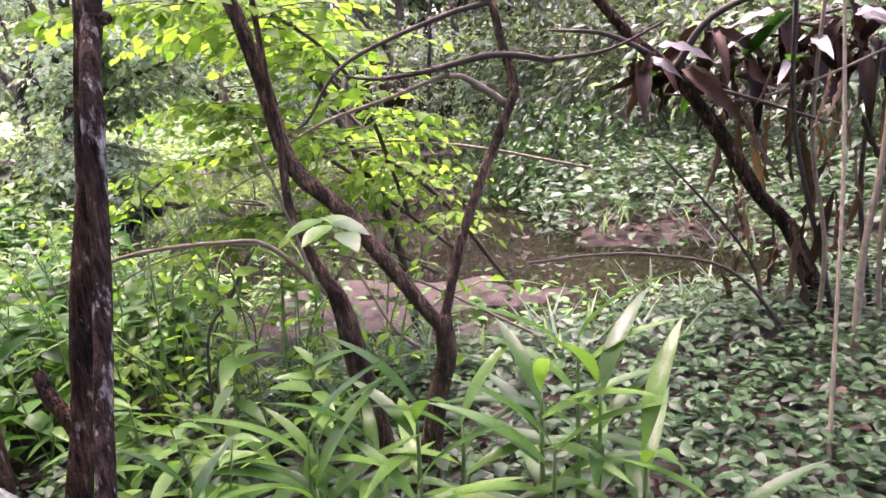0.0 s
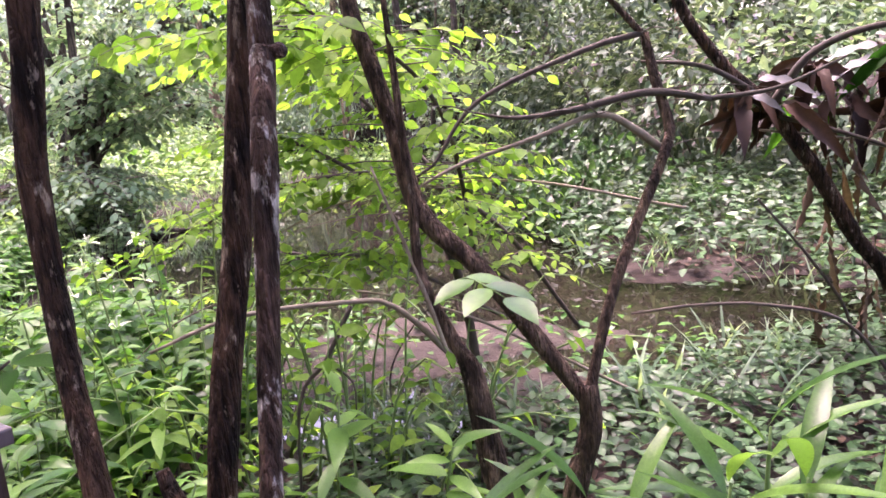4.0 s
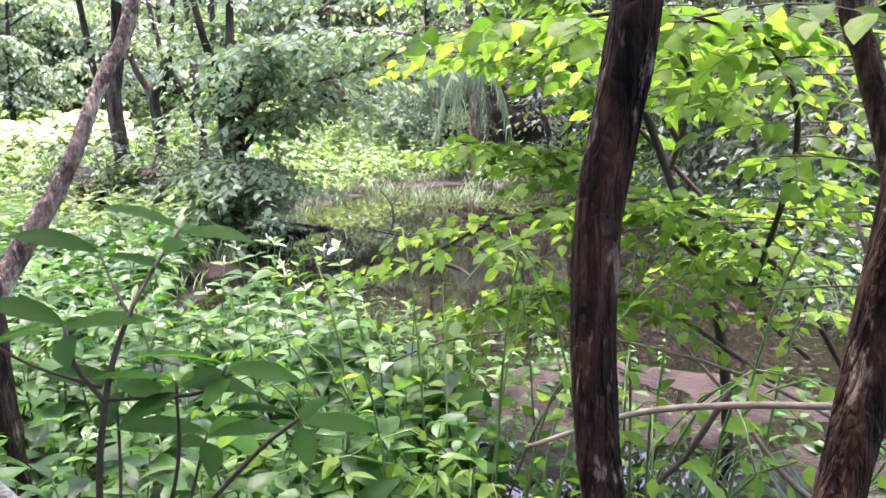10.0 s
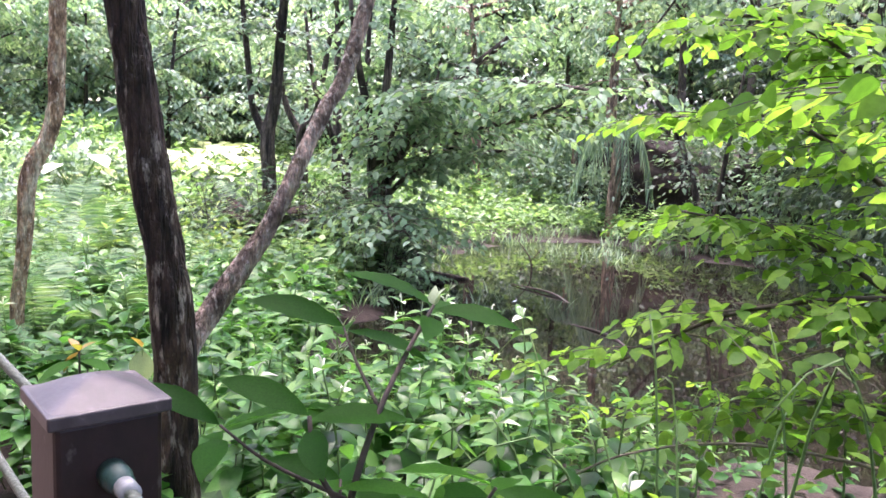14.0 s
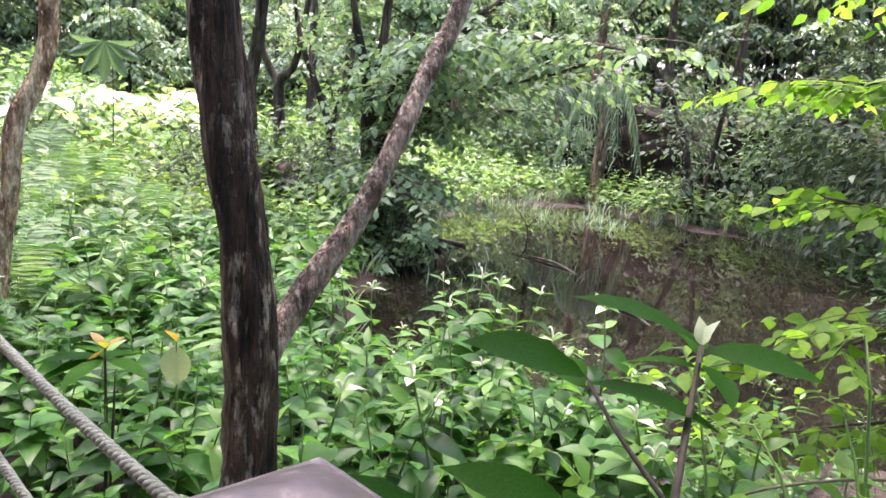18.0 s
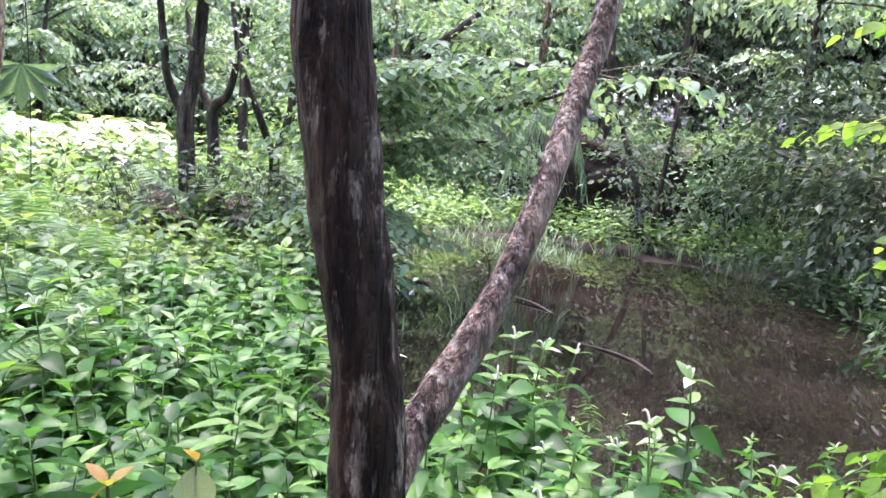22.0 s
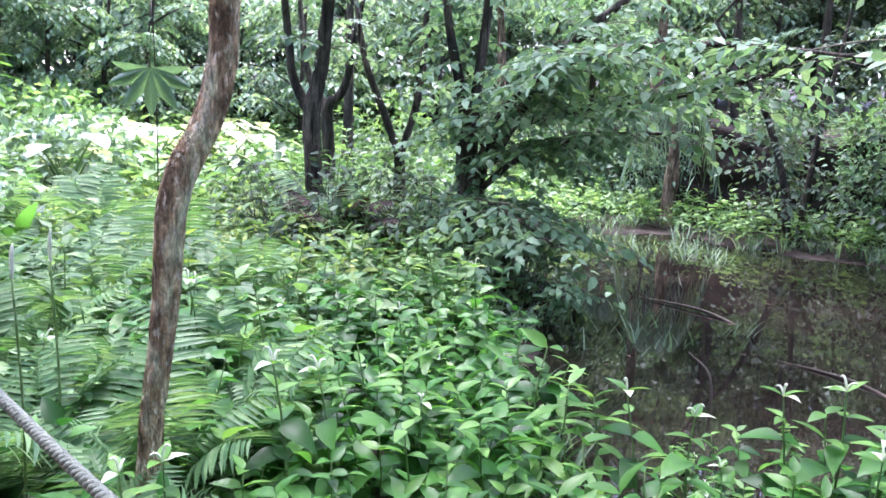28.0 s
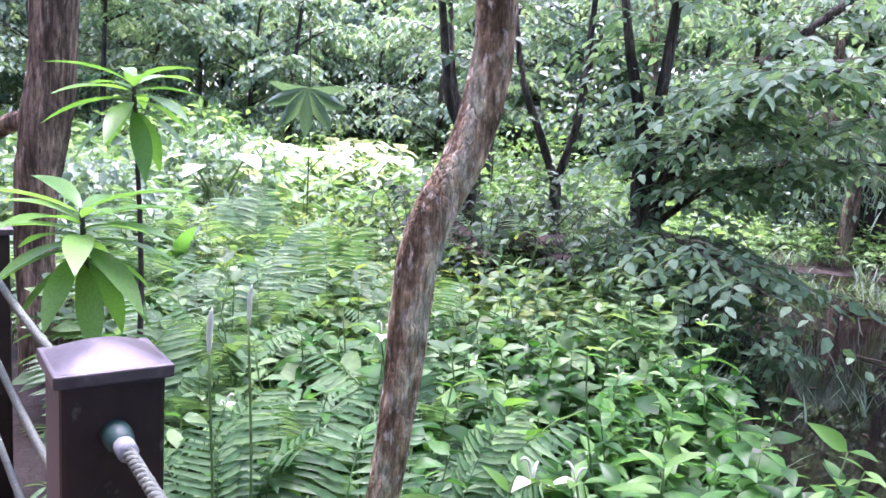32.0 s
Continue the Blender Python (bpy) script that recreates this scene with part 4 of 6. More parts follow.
limbs_far = [[(-12.288, 6.608, 0.1, 0.10), (-12.309, 6.594, 1.052, 0.085), (-12.332, 6.579, 1.658, 0.077), (-12.137, 6.71, 1.968, 0.053), (-11.9, 6.8, 3.2, 0.04)],
             [(-12.332, 6.579, 1.6, 0.06), (-12.6, 6.4, 2.2, 0.045), (-12.7, 6.3, 3.4, 0.03)]]
pond_tree("clearing_tree", "thin shaded trunk beside the bright clearing", (-12.29, 6.61, 0.1), limbs_far, BARK_FAR, MIDLEAF, 60, 12, 0.12, 0.9, 0.4, 0.4, 32,
          spray_from=[[(-12.1, 6.7, 2.3), (-11.9, 6.8, 3.2), (-12.6, 6.4, 2.6), (-12.7, 6.3, 3.4)]])
stems = [[(-8.38, 5.31, 0.1, 0.078), (-8.396, 5.299, 0.553, 0.072), (-8.443, 5.245, 1.229, 0.0575), (-8.452, 5.234, 1.652, 0.052), (-8.56, 5.112, 2.335, 0.037), (-8.7, 5.0, 3.4, 0.02)],
         [(-8.39, 5.30, 0.4, 0.06), (-8.388, 5.308, 1.56, 0.05), (-8.347, 5.354, 2.429, 0.04), (-8.3, 5.4, 3.6, 0.02)],
         [(-8.37, 5.33, 0.3, 0.06), (-8.316, 5.389, 1.231, 0.060), (-8.154, 5.574, 1.611, 0.056), (-7.922, 5.838, 2.122, 0.05), (-7.5, 6.3, 2.7, 0.03)],
         [(-8.35, 5.35, 0.9, 0.03), (-7.9, 5.4, 1.25, 0.025), (-7.3, 5.5, 1.45, 0.018), (-6.7, 5.6, 1.5, 0.01)],
         [(-8.30, 5.38, 1.2, 0.03), (-7.9, 5.1, 1.6, 0.024), (-7.3, 4.9, 1.9, 0.016), (-6.7, 4.8, 2.0, 0.01)],
         [(-8.234, 5.361, 1.15, 0.040), (-7.542, 5.256, 1.928, 0.035), (-6.76, 5.253, 2.101, 0.028), (-6.0, 5.216, 2.065, 0.018), (-5.2, 5.1, 1.95, 0.008)],
         [(-8.089, 5.525, 1.523, 0.035), (-7.282, 5.549, 1.688, 0.028), (-6.519, 5.524, 1.781, 0.02), (-5.868, 5.373, 1.90, 0.010)],
         [(-8.40, 5.25, 0.7, 0.025), (-7.9, 4.9, 0.9, 0.02), (-7.4, 4.7, 0.85, 0.013), (-6.9, 4.6, 0.7, 0.007)]]
island = pond_tree("island_tree", "multi-stemmed tree spreading leafy branches over the pond", (-8.38, 5.31, 0.1), stems, BARK_FAR, ISLAND, 430, 11, 0.115, 0.66, 0.22, 0.40, 33, sides=11,
          spray_from=[smooth_line(s, 0.1).tolist()[4:] for s in stems[2:]] * 2 + [smooth_line(s, 0.1).tolist()[12:] for s in stems[:2]], high=((-7.2, 5.2, 6.2), 2.4, 2600))
bare_lines = grow_sprays([smooth_line(q, 0.1).tolist()[4:] for q in stems[2:]], 70, 0.9, 0.25, 0.35, 38)
part("dead_branchwork", mesh_of("dead_branchwork", *joined([tube(q, 4, 0.1) for q in bare_lines]), PALE_TWIG), island, "thin pale leafless twigs", kind="stuff").matrix_basis = Matrix.Translation((8.38, -5.31, -0.1))
stems = [[(-10.231, 6.094, 0.1, 0.078), (-10.24, 6.081, 1.136, 0.062)],
         [(-10.24, 6.081, 1.1, 0.047), (-10.368, 5.9, 1.654, 0.041), (-10.497, 5.718, 2.22, 0.035), (-10.6, 5.6, 3.2, 0.02)],
         [(-10.24, 6.081, 1.1, 0.047), (-10.136, 6.228, 1.797, 0.041), (-10.107, 6.268, 2.55, 0.035), (-10.1, 6.3, 3.4, 0.02)],
         [(-10.15, 6.2, 1.6, 0.03), (-10.0, 6.1, 2.0, 0.025), (-9.8, 6.1, 2.6, 0.02)]]
pond_tree("clearing_tree", "small bare forked tree in front of the clearing", (-10.23, 6.09, 0.1), stems, BARK_FAR, MIDLEAF, 40, 9, 0.10, 0.6, 0.5, 0.3, 34)
stems = [[(-7.66, 10.79, 0.05, 0.062), (-7.68, 10.77, 0.35, 0.058), (-7.77, 10.68, 1.0, 0.050), (-8.0, 10.45, 1.85, 0.042), (-8.25, 10.2, 2.35, 0.032), (-8.6, 10.0, 3.0, 0.018)],
         [(-7.55, 10.9, 0.05, 0.048), (-7.55, 10.9, 0.6, 0.045), (-7.50, 10.95, 1.42, 0.036), (-7.46, 11.0, 1.95, 0.030), (-7.3, 11.0, 3.2, 0.018)]]
pond_tree("bank_tree", "thin leaning trunks on the far muddy bank", (-7.6, 10.8, 0.1), stems, BARK_FAR, SHADE_LEAF, 90, 11, 0.11, 0.8, 0.3, 0.5, 35, high=((-6.3, 9.8, 5.4), 2.6, 3600))
stems = [[(-8.63, 1.06, 0.1, 0.10), (-8.64, 1.058, 0.506, 0.0885), (-8.645, 1.052, 0.965, 0.0913), (-8.612, 1.098, 1.442, 0.113), (-8.591, 1.127, 1.716, 0.108), (-8.57, 1.14, 2.4, 0.10), (-8.6, 1.2, 3.6, 0.08)],
         [(-8.63, 1.07, 1.45, 0.05), (-8.85, 0.95, 1.40, 0.045), (-9.05, 0.8, 1.25, 0.04)]]
pond_tree("stout_tree", "stouter tree with pale ridged bark beside the path", (-8.63, 1.06, 0.1), stems, BARK_PALE, MIDLEAF, 30, 10, 0.12, 0.8, 0.3, 0.4, 36, sides=24,
          spray_from=[[(-8.58, 1.15, 2.6), (-8.6, 1.2, 3.4)]], high=((-9.6, 2.0, 5.6), 1.8, 1200))

# the yellow-green tree over the near water
stems = [[(-2.15, 3.35, 0.05, 0.022), (-2.2, 3.3, 0.6, 0.020), (-2.35, 3.2, 1.1, 0.017), (-2.5, 3.1, 1.6, 0.014), (-2.55, 3.0, 2.3, 0.009)],
         [(-1.75, 3.6, 0.3, 0.010), (-2.0, 3.3, 0.85, 0.011), (-2.3, 2.95, 1.1, 0.009), (-2.7, 2.6, 1.05, 0.007), (-3.0, 2.4, 0.85, 0.004)],
         [(-1.9, 3.4, 0.5, 0.009), (-2.3, 3.1, 0.95, 0.009), (-2.7, 2.87, 1.25, 0.007), (-3.08, 2.8, 1.3, 0.004)],
         [(-2.2, 3.3, 1.0, 0.010), (-2.7, 3.2, 1.5, 0.009), (-3.0, 3.1, 1.65, 0.006), (-3.2, 3.0, 1.62, 0.004)],
         [(-2.35, 3.2, 1.3, 0.010), (-2.6, 3.0, 1.75, 0.008), (-2.9, 2.9, 1.95, 0.006), (-3.12, 2.87, 1.9, 0.004)],
         [(-2.1, 3.3, 0.7, 0.010), (-1.8, 2.7, 1.3, 0.008), (-1.75, 2.3, 1.55, 0.006), (-1.8, 2.0, 1.6, 0.004)],
         [(-2.35, 3.15, 1.2, 0.009), (-2.1, 2.7, 1.5, 0.008), (-2.1, 2.3, 1.65, 0.006), (-2.2, 2.0, 1.6, 0.004)],
         [(-2.0, 3.35, 0.4, 0.009), (-2.3, 2.9, 0.75, 0.007), (-2.7, 2.75, 0.75, 0.005), (-3.1, 2.8, 0.55, 0.003)]]
pond_tree("yellow_green_tree", "slender tree with layered bright yellow-green leaves over the water", (-2.15, 3.35, 0.05), stems, TWIG, SUNNY, 430, 9, 0.064, 0.36, 0.12, 0.25, 37, sides=8,
          spray_from=[smooth_line(s, 0.05).tolist()[8:] for s in stems[1:]], template=blade(0.33, 0.42, 0.2, 0.22, 4))
for k, line in enumerate(([(-1.3, 3.1, 0.25, 0.010), (-1.9, 2.75, 0.62, 0.009), (-2.49, 2.55, 0.70, 0.008), (-2.9, 2.35, 0.60, 0.006), (-3.2, 2.2, 0.35, 0.004)],
                          [(-1.2, 3.4, 0.9, 0.010), (-1.8, 3.1, 1.05, 0.009), (-2.4, 2.8, 1.0, 0.007), (-2.8, 2.6, 0.8, 0.004)],
                          [(-1.5, 2.9, 0.15, 0.016), (-1.75, 2.75, 0.32, 0.014), (-2.0, 2.8, 0.55, 0.010), (-2.3, 2.9, 0.72, 0.006)],
                          [(-2.5, 2.3, 0.12, 0.006), (-2.42, 2.4, 0.45, 0.005), (-2.3, 2.5, 0.65, 0.004), (-2.2, 2.6, 0.60, 0.002)],
                          [(-2.2, 2.75, 0.12, 0.006), (-2.15, 2.7, 0.35, 0.006), (-2.0, 2.65, 0.55, 0.005), (-1.85, 2.65, 0.70, 0.003)])):
    tagged(new("fallen_branch", mesh_of("fallen_branch", *tube([(x, y, z, 0.65 * r) for x, y, z, r in line], 7, 0.04, 0.05, k), PALE_TWIG if k in (0, 1, 2) else TWIG)), "thin bare branch arching over the mud", "branch", "bare branches over the mud")


def shrub_mass(label, center, rx, ry, tall, stems, leaf_size, mat, seed, n_leaves=13):
    """A thicket of arching leafy stems with an uneven outline."""
    base = (center[0], center[1], float(height(*center)))
    t = thing("thicket_shrub", label, "shrub", at=base)
    inv = Matrix.Translation(tuple(-v for v in base))
    r = np.random.default_rng(seed)
    lines = []
    for _ in range(stems):
        a, q = r.uniform(0, 2 * np.pi), math.sqrt(r.uniform(0, 1))
        p = np.array((center[0] + rx * q * math.cos(a), center[1] + ry * q * math.sin(a)))
        z = max(float(height(*p)), WATER_Z)
        out = np.array((math.cos(a), math.sin(a))) * r.uniform(0.1, 0.5) * tall
        h = tall * r.uniform(0.25, 1.3) * (1.05 - 0.35 * q)
        lines.append([(*p, z, 0.006), (*(p + 0.4 * out), z + 0.65 * h, 0.004), (*(p + out), z + h, 0.003), (*(p + 1.7 * out), z + 0.9 * h, 0.0015)])
    part("branchwork", mesh_of("branchwork", *joined([tube(s, 4, 0.12) for s in lines]), STEM if mat is SUNNY else TWIG), t, kind="stuff").matrix_basis = inv
    part("crown", mesh_of("crown", *twigs_and_leaves(lines, n_leaves, leaf_size, MID_LEAF, 0.5, 0.15, 0.35), mat), t).matrix_basis = inv


shrub_mass("shrub at the foot of the forked tree, coloured dark for shade", (-9.4, 4.45), 0.8, 0.7, 0.95, 150, 0.10, SHADE_LEAF, 801)
shrub_mass("leafy shrub leaning out over the pond", (-7.9, 4.95), 0.55, 0.4, 0.85, 70, 0.105, MIDLEAF, 802)
shrub_mass("low leafy shrub drooping to the water", (-7.3, 4.5), 0.5, 0.35, 0.5, 55, 0.10, ISLAND, 805)
shrub_mass("leafy shrub behind the pond's edge", (-8.35, 4.45), 0.6, 0.4, 0.65, 65, 0.105, HERB_FAR, 806)
shrub_mass("leafy shrub around the island tree", (-8.6, 5.0), 0.7, 0.5, 0.8, 120, 0.10, MIDLEAF, 803)

shrub_mass("slender yellow-green saplings at the muddy edge", (-2.1, 2.35), 0.65, 0.45, 0.95, 28, 0.07, SUNNY, 804, 10)
shrub_mass("thin yellow-green shoots among the marsh herbs", (-2.5, 2.1), 0.55, 0.35, 0.8, 36, 0.060, SUNNY, 807, 12)


# ---------- marsh herbs ----------
def herb_parts(seed, tall, flower, lance=False):
    """Leaf placements and stem points of one marsh herb: broad leaves in pairs, or many narrow ones."""
    r = np.random.default_rng(seed)
    top = np.array((r.normal(0, 0.07), r.normal(0, 0.07), tall))
    stem = [(0, 0, -0.03, 0.0042), (*(top * 0.35 + (0.02, 0, 0)), 0.0038), (*(top * 0.7), 0.0032), (*top, 0.0022)]
    spots = []
    n = 18 if lance else 2 * int(r.integers(5, 7))
    for k in range(n):
        t = 0.30 + 0.70 * ((k // 2) / (n // 2 - 1)) ** 0.8
        p = top * t
        a = (2.4 * k if lance else 1.57 * (k // 2) + math.pi * (k % 2)) + r.normal(0, 0.3)
        young = k >= n - 4
        rise = r.uniform(-0.42, 0.34) + 0.5 * young
        size = 0.138 * r.uniform(0.7, 1.2) * (1.0 - 0.38 * young)
        spots.append((p, np.array((math.cos(a), math.sin(a), rise)), size))
    return stem, spots, top, flower


def spike_mesh(seed):
    r = np.random.default_rng(seed)
    L = r.uniform(0.026, 0.042)
    line = [(0, 0, 0, 0.0016), (0.004, 0, 0.45 * L, 0.0028), (0.009, 0.002, 0.85 * L, 0.0028), (0.017, 0.004, 0.98 * L, 0.0024), (0.023, 0.006, 0.85 * L, 0.0016)]
    return mesh_of("flower_spike", *tube(line, 7, 0.006, 0.25, seed), PETAL)


HEART = blade(0.29, 0.34, 0.30, 0.40, 6, 1.1)
HERBS = [herb_parts(100 + k, h, k == 3, k in (1, 4, 6)) for k, h in enumerate((0.50, 0.42, 0.44, 0.56, 0.36, 0.47, 0.46))]


def aim(axis, normal=(0, 0, 1)):
    a = Vector(axis).normalized()
    b = Vector(normal).cross(a).normalized()
    return Matrix((a, b, a.cross(b))).transposed()


def build_herb(k):
    stem, spots, top, flower = HERBS[k]
    t = thing("marsh_herb", ("light green marsh herb with narrow whorled leaves" if len(spots) == 18 else "green marsh herb with heart-shaped leaves") + (" and a white flower spike" if flower else ""), "plant", "marsh herbs on the bank")
    part("stem", mesh_of("herb_stem", *tube(stem, 6, 0.05), STEM), t)
    r = np.random.default_rng(k)
    for q, (p, axis, size) in enumerate(spots):
        m = Matrix.Translation(p) @ aim(axis, np.array((0, 0, 1)) + r.normal(0, 0.2, 3)).to_4x4() @ Matrix.Scale(size, 4)
        part("leaf", LANCE_MESH if len(spots) == 18 else YOUNG_MESH if q >= len(spots) - 4 else HERB_MESH, t, at=m)
    if flower:
        for q in range(1 + k % 2):
            part("flower_spike", spike_mesh(k + q), t, "drooping white flower spike", at=pose(*top, 0, 0, 70 * k + 130 * q))
        m = Matrix.Translation(top) @ aim((0.8, 0.5, 0.35)).to_4x4() @ Matrix.Scale(0.055, 4)
        part("bract", PALE_MESH, t, "white bract leaf", at=m)
    return t


YOUNG_MESH = mesh_of("young_herb_leaf", *blade(0.23, 0.35, 0.25, 0.25, 6, 1.0), HERB_YOUNG)
LANCE_MESH = mesh_of("narrow_herb_leaf", *blade(0.15, 0.38, 0.25, 0.3, 6, 1.0), HERB_YOUNG)
HERB_MESH = mesh_of("herb_leaf", *HEART, HERB)
PALE_MESH = mesh_of("pale_leaf", *HEART, PALE)


def on_bank(n, x0, x1, y0, y1, gap, seed, clear=(), edge=0.12):
    """Scattered places on the bank, a gap apart, clear of the water and of the given (x, y, radius) spots."""
    r = np.random.default_rng(seed)
    out = []
    cand = np.column_stack([r.uniform(x0, x1, n * 8), r.uniform(y0, y1, n * 8)])
    d = shore_distance(cand[:, 0], cand[:, 1])
    cand = cand[d > edge]
    cells = {}
    for x, y in cand:
        if any((x - a) ** 2 + (y - b) ** 2 < q * q for a, b, q in clear):
            continue
        key = (int(x // gap), int(y // gap))
        near = [p for i in (-1, 0, 1) for j in (-1, 0, 1) for p in cells.get((key[0] + i, key[1] + j), ())]
        if all((x - a) ** 2 + (y - b) ** 2 > gap * gap for a, b in near):
            cells.setdefault(key, []).append((x, y))
            out.append((x, y))
            if len(out) == n:
                break
    return np.array(out)


CLEAR = [(-9.5, 4.5, 0.75), (-1.5, 1.2, 0.1), (-1.35, 1.3, 0.14), (-3.56, 1.23, 0.12), (-5.63, 1.25, 0.10), (-8.63, 1.06, 0.2), (-2.6, 1.15, 0.12)]
NEAR_HERBS = on_bank(230, -6.6, -2.6, 1.05, 3.5, 0.13, 4, CLEAR, 0.03)
NEAR_HERBS = np.vstack([NEAR_HERBS, on_bank(16, -5.0, -3.2, 2.5, 3.5, 0.25, 24, CLEAR, -0.8), on_bank(38, -4.9, -2.7, 2.8, 4.1, 0.19, 25, CLEAR, -1.3), on_bank(14, -5.15, -4.6, 2.55, 3.3, 0.15, 27, CLEAR, -0.9), on_bank(22, -2.6, -1.25, 1.25, 1.8, 0.17, 26, CLEAR + [(-1.3, 1.95, 0.15), (-1.1, 2.05, 0.12)], 0.0)])
heads = [build_herb(k) for k in range(len(HERBS))]
used = set()
r4 = np.random.default_rng(44)
for i, (x, y) in enumerate(NEAR_HERBS):
    k = int(r4.integers(len(HERBS)))
    if x > -2.6:
        k = (1, 4, 6)[i % 3]
    s = r4.uniform(0.6, 1.2) * (1.0 if y > 1.3 else 0.85) * (0.6 if shore_distance(x, y) < -0.15 else 1.0)
    m = pose(x, y, max(float(height(x, y)), WATER_Z - 0.06), r4.normal(0, 5), r4.normal(0, 5), r4.uniform(0, 360))
    if k not in used:
        used.add(k)
        heads[k].matrix_basis = m
        heads[k].scale = (s, s, s)
    else:
        c = copy_thing(heads[k], m)
        c.scale = (s, s, s)


# a taller flowering clump standing in the shallows
for q in range(9):
    a = 2.4 * q
    k = (3, 0, 3, 5)[q % 4]
    x, y = -4.45 + 0.075 * math.sqrt(q) * math.cos(a), 2.92 + 0.075 * math.sqrt(q) * math.sin(a)
    tall_herb = copy_thing(heads[k], pose(x, y, WATER_Z - 0.03, 4 * math.sin(a), 4 * math.cos(a), 77 * q))
    tall_herb.scale = (1.22 - 0.03 * q,) * 3


def herb_carpet(name, label, places, scale, mat, template, seed, every=1):
    """Many herbs as one leafy mass with stems."""
    r = np.random.default_rng(seed)
    P, A, N, S, stems = [], [], [], [], []
    hs = height(places[:, 0], places[:, 1])
    for (x, y), z in zip(places, hs):
        stem, spots, top, _ = HERBS[int(r.integers(len(HERBS)))]
        a, s = r.uniform(0, 2 * np.pi), scale * r.uniform(0.55, 1.25)
        c, q = math.cos(a), math.sin(a)
        R = np.array(((c, -q, 0), (q, c, 0), (0, 0, 1)))
        o = np.array((x, y, z))
        for p, axis, size in spots[::every]:
            P.append(o + s * (R @ p))
            A.append(R @ axis + r.normal(0, 0.15, 3))
            N.append((r.normal(0, 0.3), r.normal(0, 0.3), 1))
            S.append(size * s * (1 + 0.25 * (every - 1)))
        stems.append(tube([(*(o + s * (R @ np.array(q4[:3]))), q4[3] * s) for q4 in (stem[0], stem[2], stem[3])], 3, 0.3))
    leafy = tagged(new(name, mesh_of(name, *leaves(np.array(P), np.array(A), np.array(N), np.array(S), template), mat)), label, "plants", kind="stuff")
    tagged(new(name + "_stems", mesh_of(name + "_stems", *joined(stems), STEM)), "thin green stems of the " + name.replace("_", " "), "plants", kind="stuff")
    return leafy


MIDHEART = blade(0.27, 0.33, 0.3, 0.3, 4)
herb_carpet("herb_thicket", "dense carpet of broad-leaved green marsh herbs", on_bank(530, -7.4, -2.35, 1.0, 3.7, 0.09, 5, CLEAR, 0.05), 0.85, HERB, MIDHEART, 51)
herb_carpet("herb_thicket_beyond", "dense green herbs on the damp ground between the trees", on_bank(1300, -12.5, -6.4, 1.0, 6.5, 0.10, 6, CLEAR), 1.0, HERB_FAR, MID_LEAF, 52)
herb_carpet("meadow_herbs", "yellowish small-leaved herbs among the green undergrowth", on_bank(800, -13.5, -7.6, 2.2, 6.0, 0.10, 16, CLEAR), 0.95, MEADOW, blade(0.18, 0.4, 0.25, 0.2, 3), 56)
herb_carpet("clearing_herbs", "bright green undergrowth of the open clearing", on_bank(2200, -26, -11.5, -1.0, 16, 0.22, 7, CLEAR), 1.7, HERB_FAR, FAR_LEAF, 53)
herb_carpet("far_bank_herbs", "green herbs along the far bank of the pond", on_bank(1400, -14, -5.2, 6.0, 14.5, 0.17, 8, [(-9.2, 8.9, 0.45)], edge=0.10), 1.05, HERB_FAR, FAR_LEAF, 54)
herb_carpet("shady_bank_herbs", "herbs on the bank behind the pond, coloured dark green for its shade", on_bank(1000, -5.2, 1.5, 5.8, 12.0, 0.15, 28, edge=0.05), 0.8, SHADE_LEAF, MID_LEAF, 57)

# low cover on the mud to the right, and fallen leaves
def low_cover(name, label, places, size, mat, per, seed, lift=0.1):
    r = np.random.default_rng(seed)
    n = len(places) * per
    xy = np.repeat(places, per, 0) + r.normal(0, 0.07, (n, 2))
    ok = shore_distance(xy[:, 0], xy[:, 1]) > (-0.9 if "sprouts" in name else -0.35 if "shore" in name else -0.02)
    xy = xy[ok]
    n = len(xy)
    pos = np.column_stack([xy, np.maximum(height(xy[:, 0], xy[:, 1]), WATER_Z - 0.02) + r.uniform(0.01, lift, n)])
    a = r.uniform(0, 2 * np.pi, n)
    axis = np.column_stack([np.cos(a), np.sin(a), r.uniform(-0.2, 0.5, n)])
    norm = np.column_stack([r.normal(0, 0.3, (n, 2)), np.ones(n)])
    return tagged(new(name, mesh_of(name, *leaves(pos, axis, norm, size * r.uniform(0.6, 1.3, n), MID_LEAF), mat)), label, "plants", kind="stuff")


low_cover("ground_cover", "low small-leaved plants creeping over dark wet mud", on_bank(1500, -2.2, 0.9, 1.1, 5.2, 0.055, 9, edge=0.0), 0.054, COVER, 11, 61, 0.15)
low_cover("shore_cover", "small-leaved plants on the far right bank of the pond", on_bank(1700, -6.5, 2.0, 4.6, 10.0, 0.11, 10, edge=-0.3), 0.085, COVER, 8, 62, 0.4)
low_cover("mud_sprouts", "scattered seedlings sprouting from the silt", on_bank(90, -3.4, -1.3, 2.4, 4.2, 0.12, 19, edge=-0.9), 0.07, HERB, 5, 64, 0.16)
low_cover("fallen_leaves", "brown fallen leaves lying on the mud", on_bank(2200, -3.0, 2.5, 0.9, 7.0, 0.05, 11, edge=0.0), 0.06, LITTER, 2, 63, 0.02)


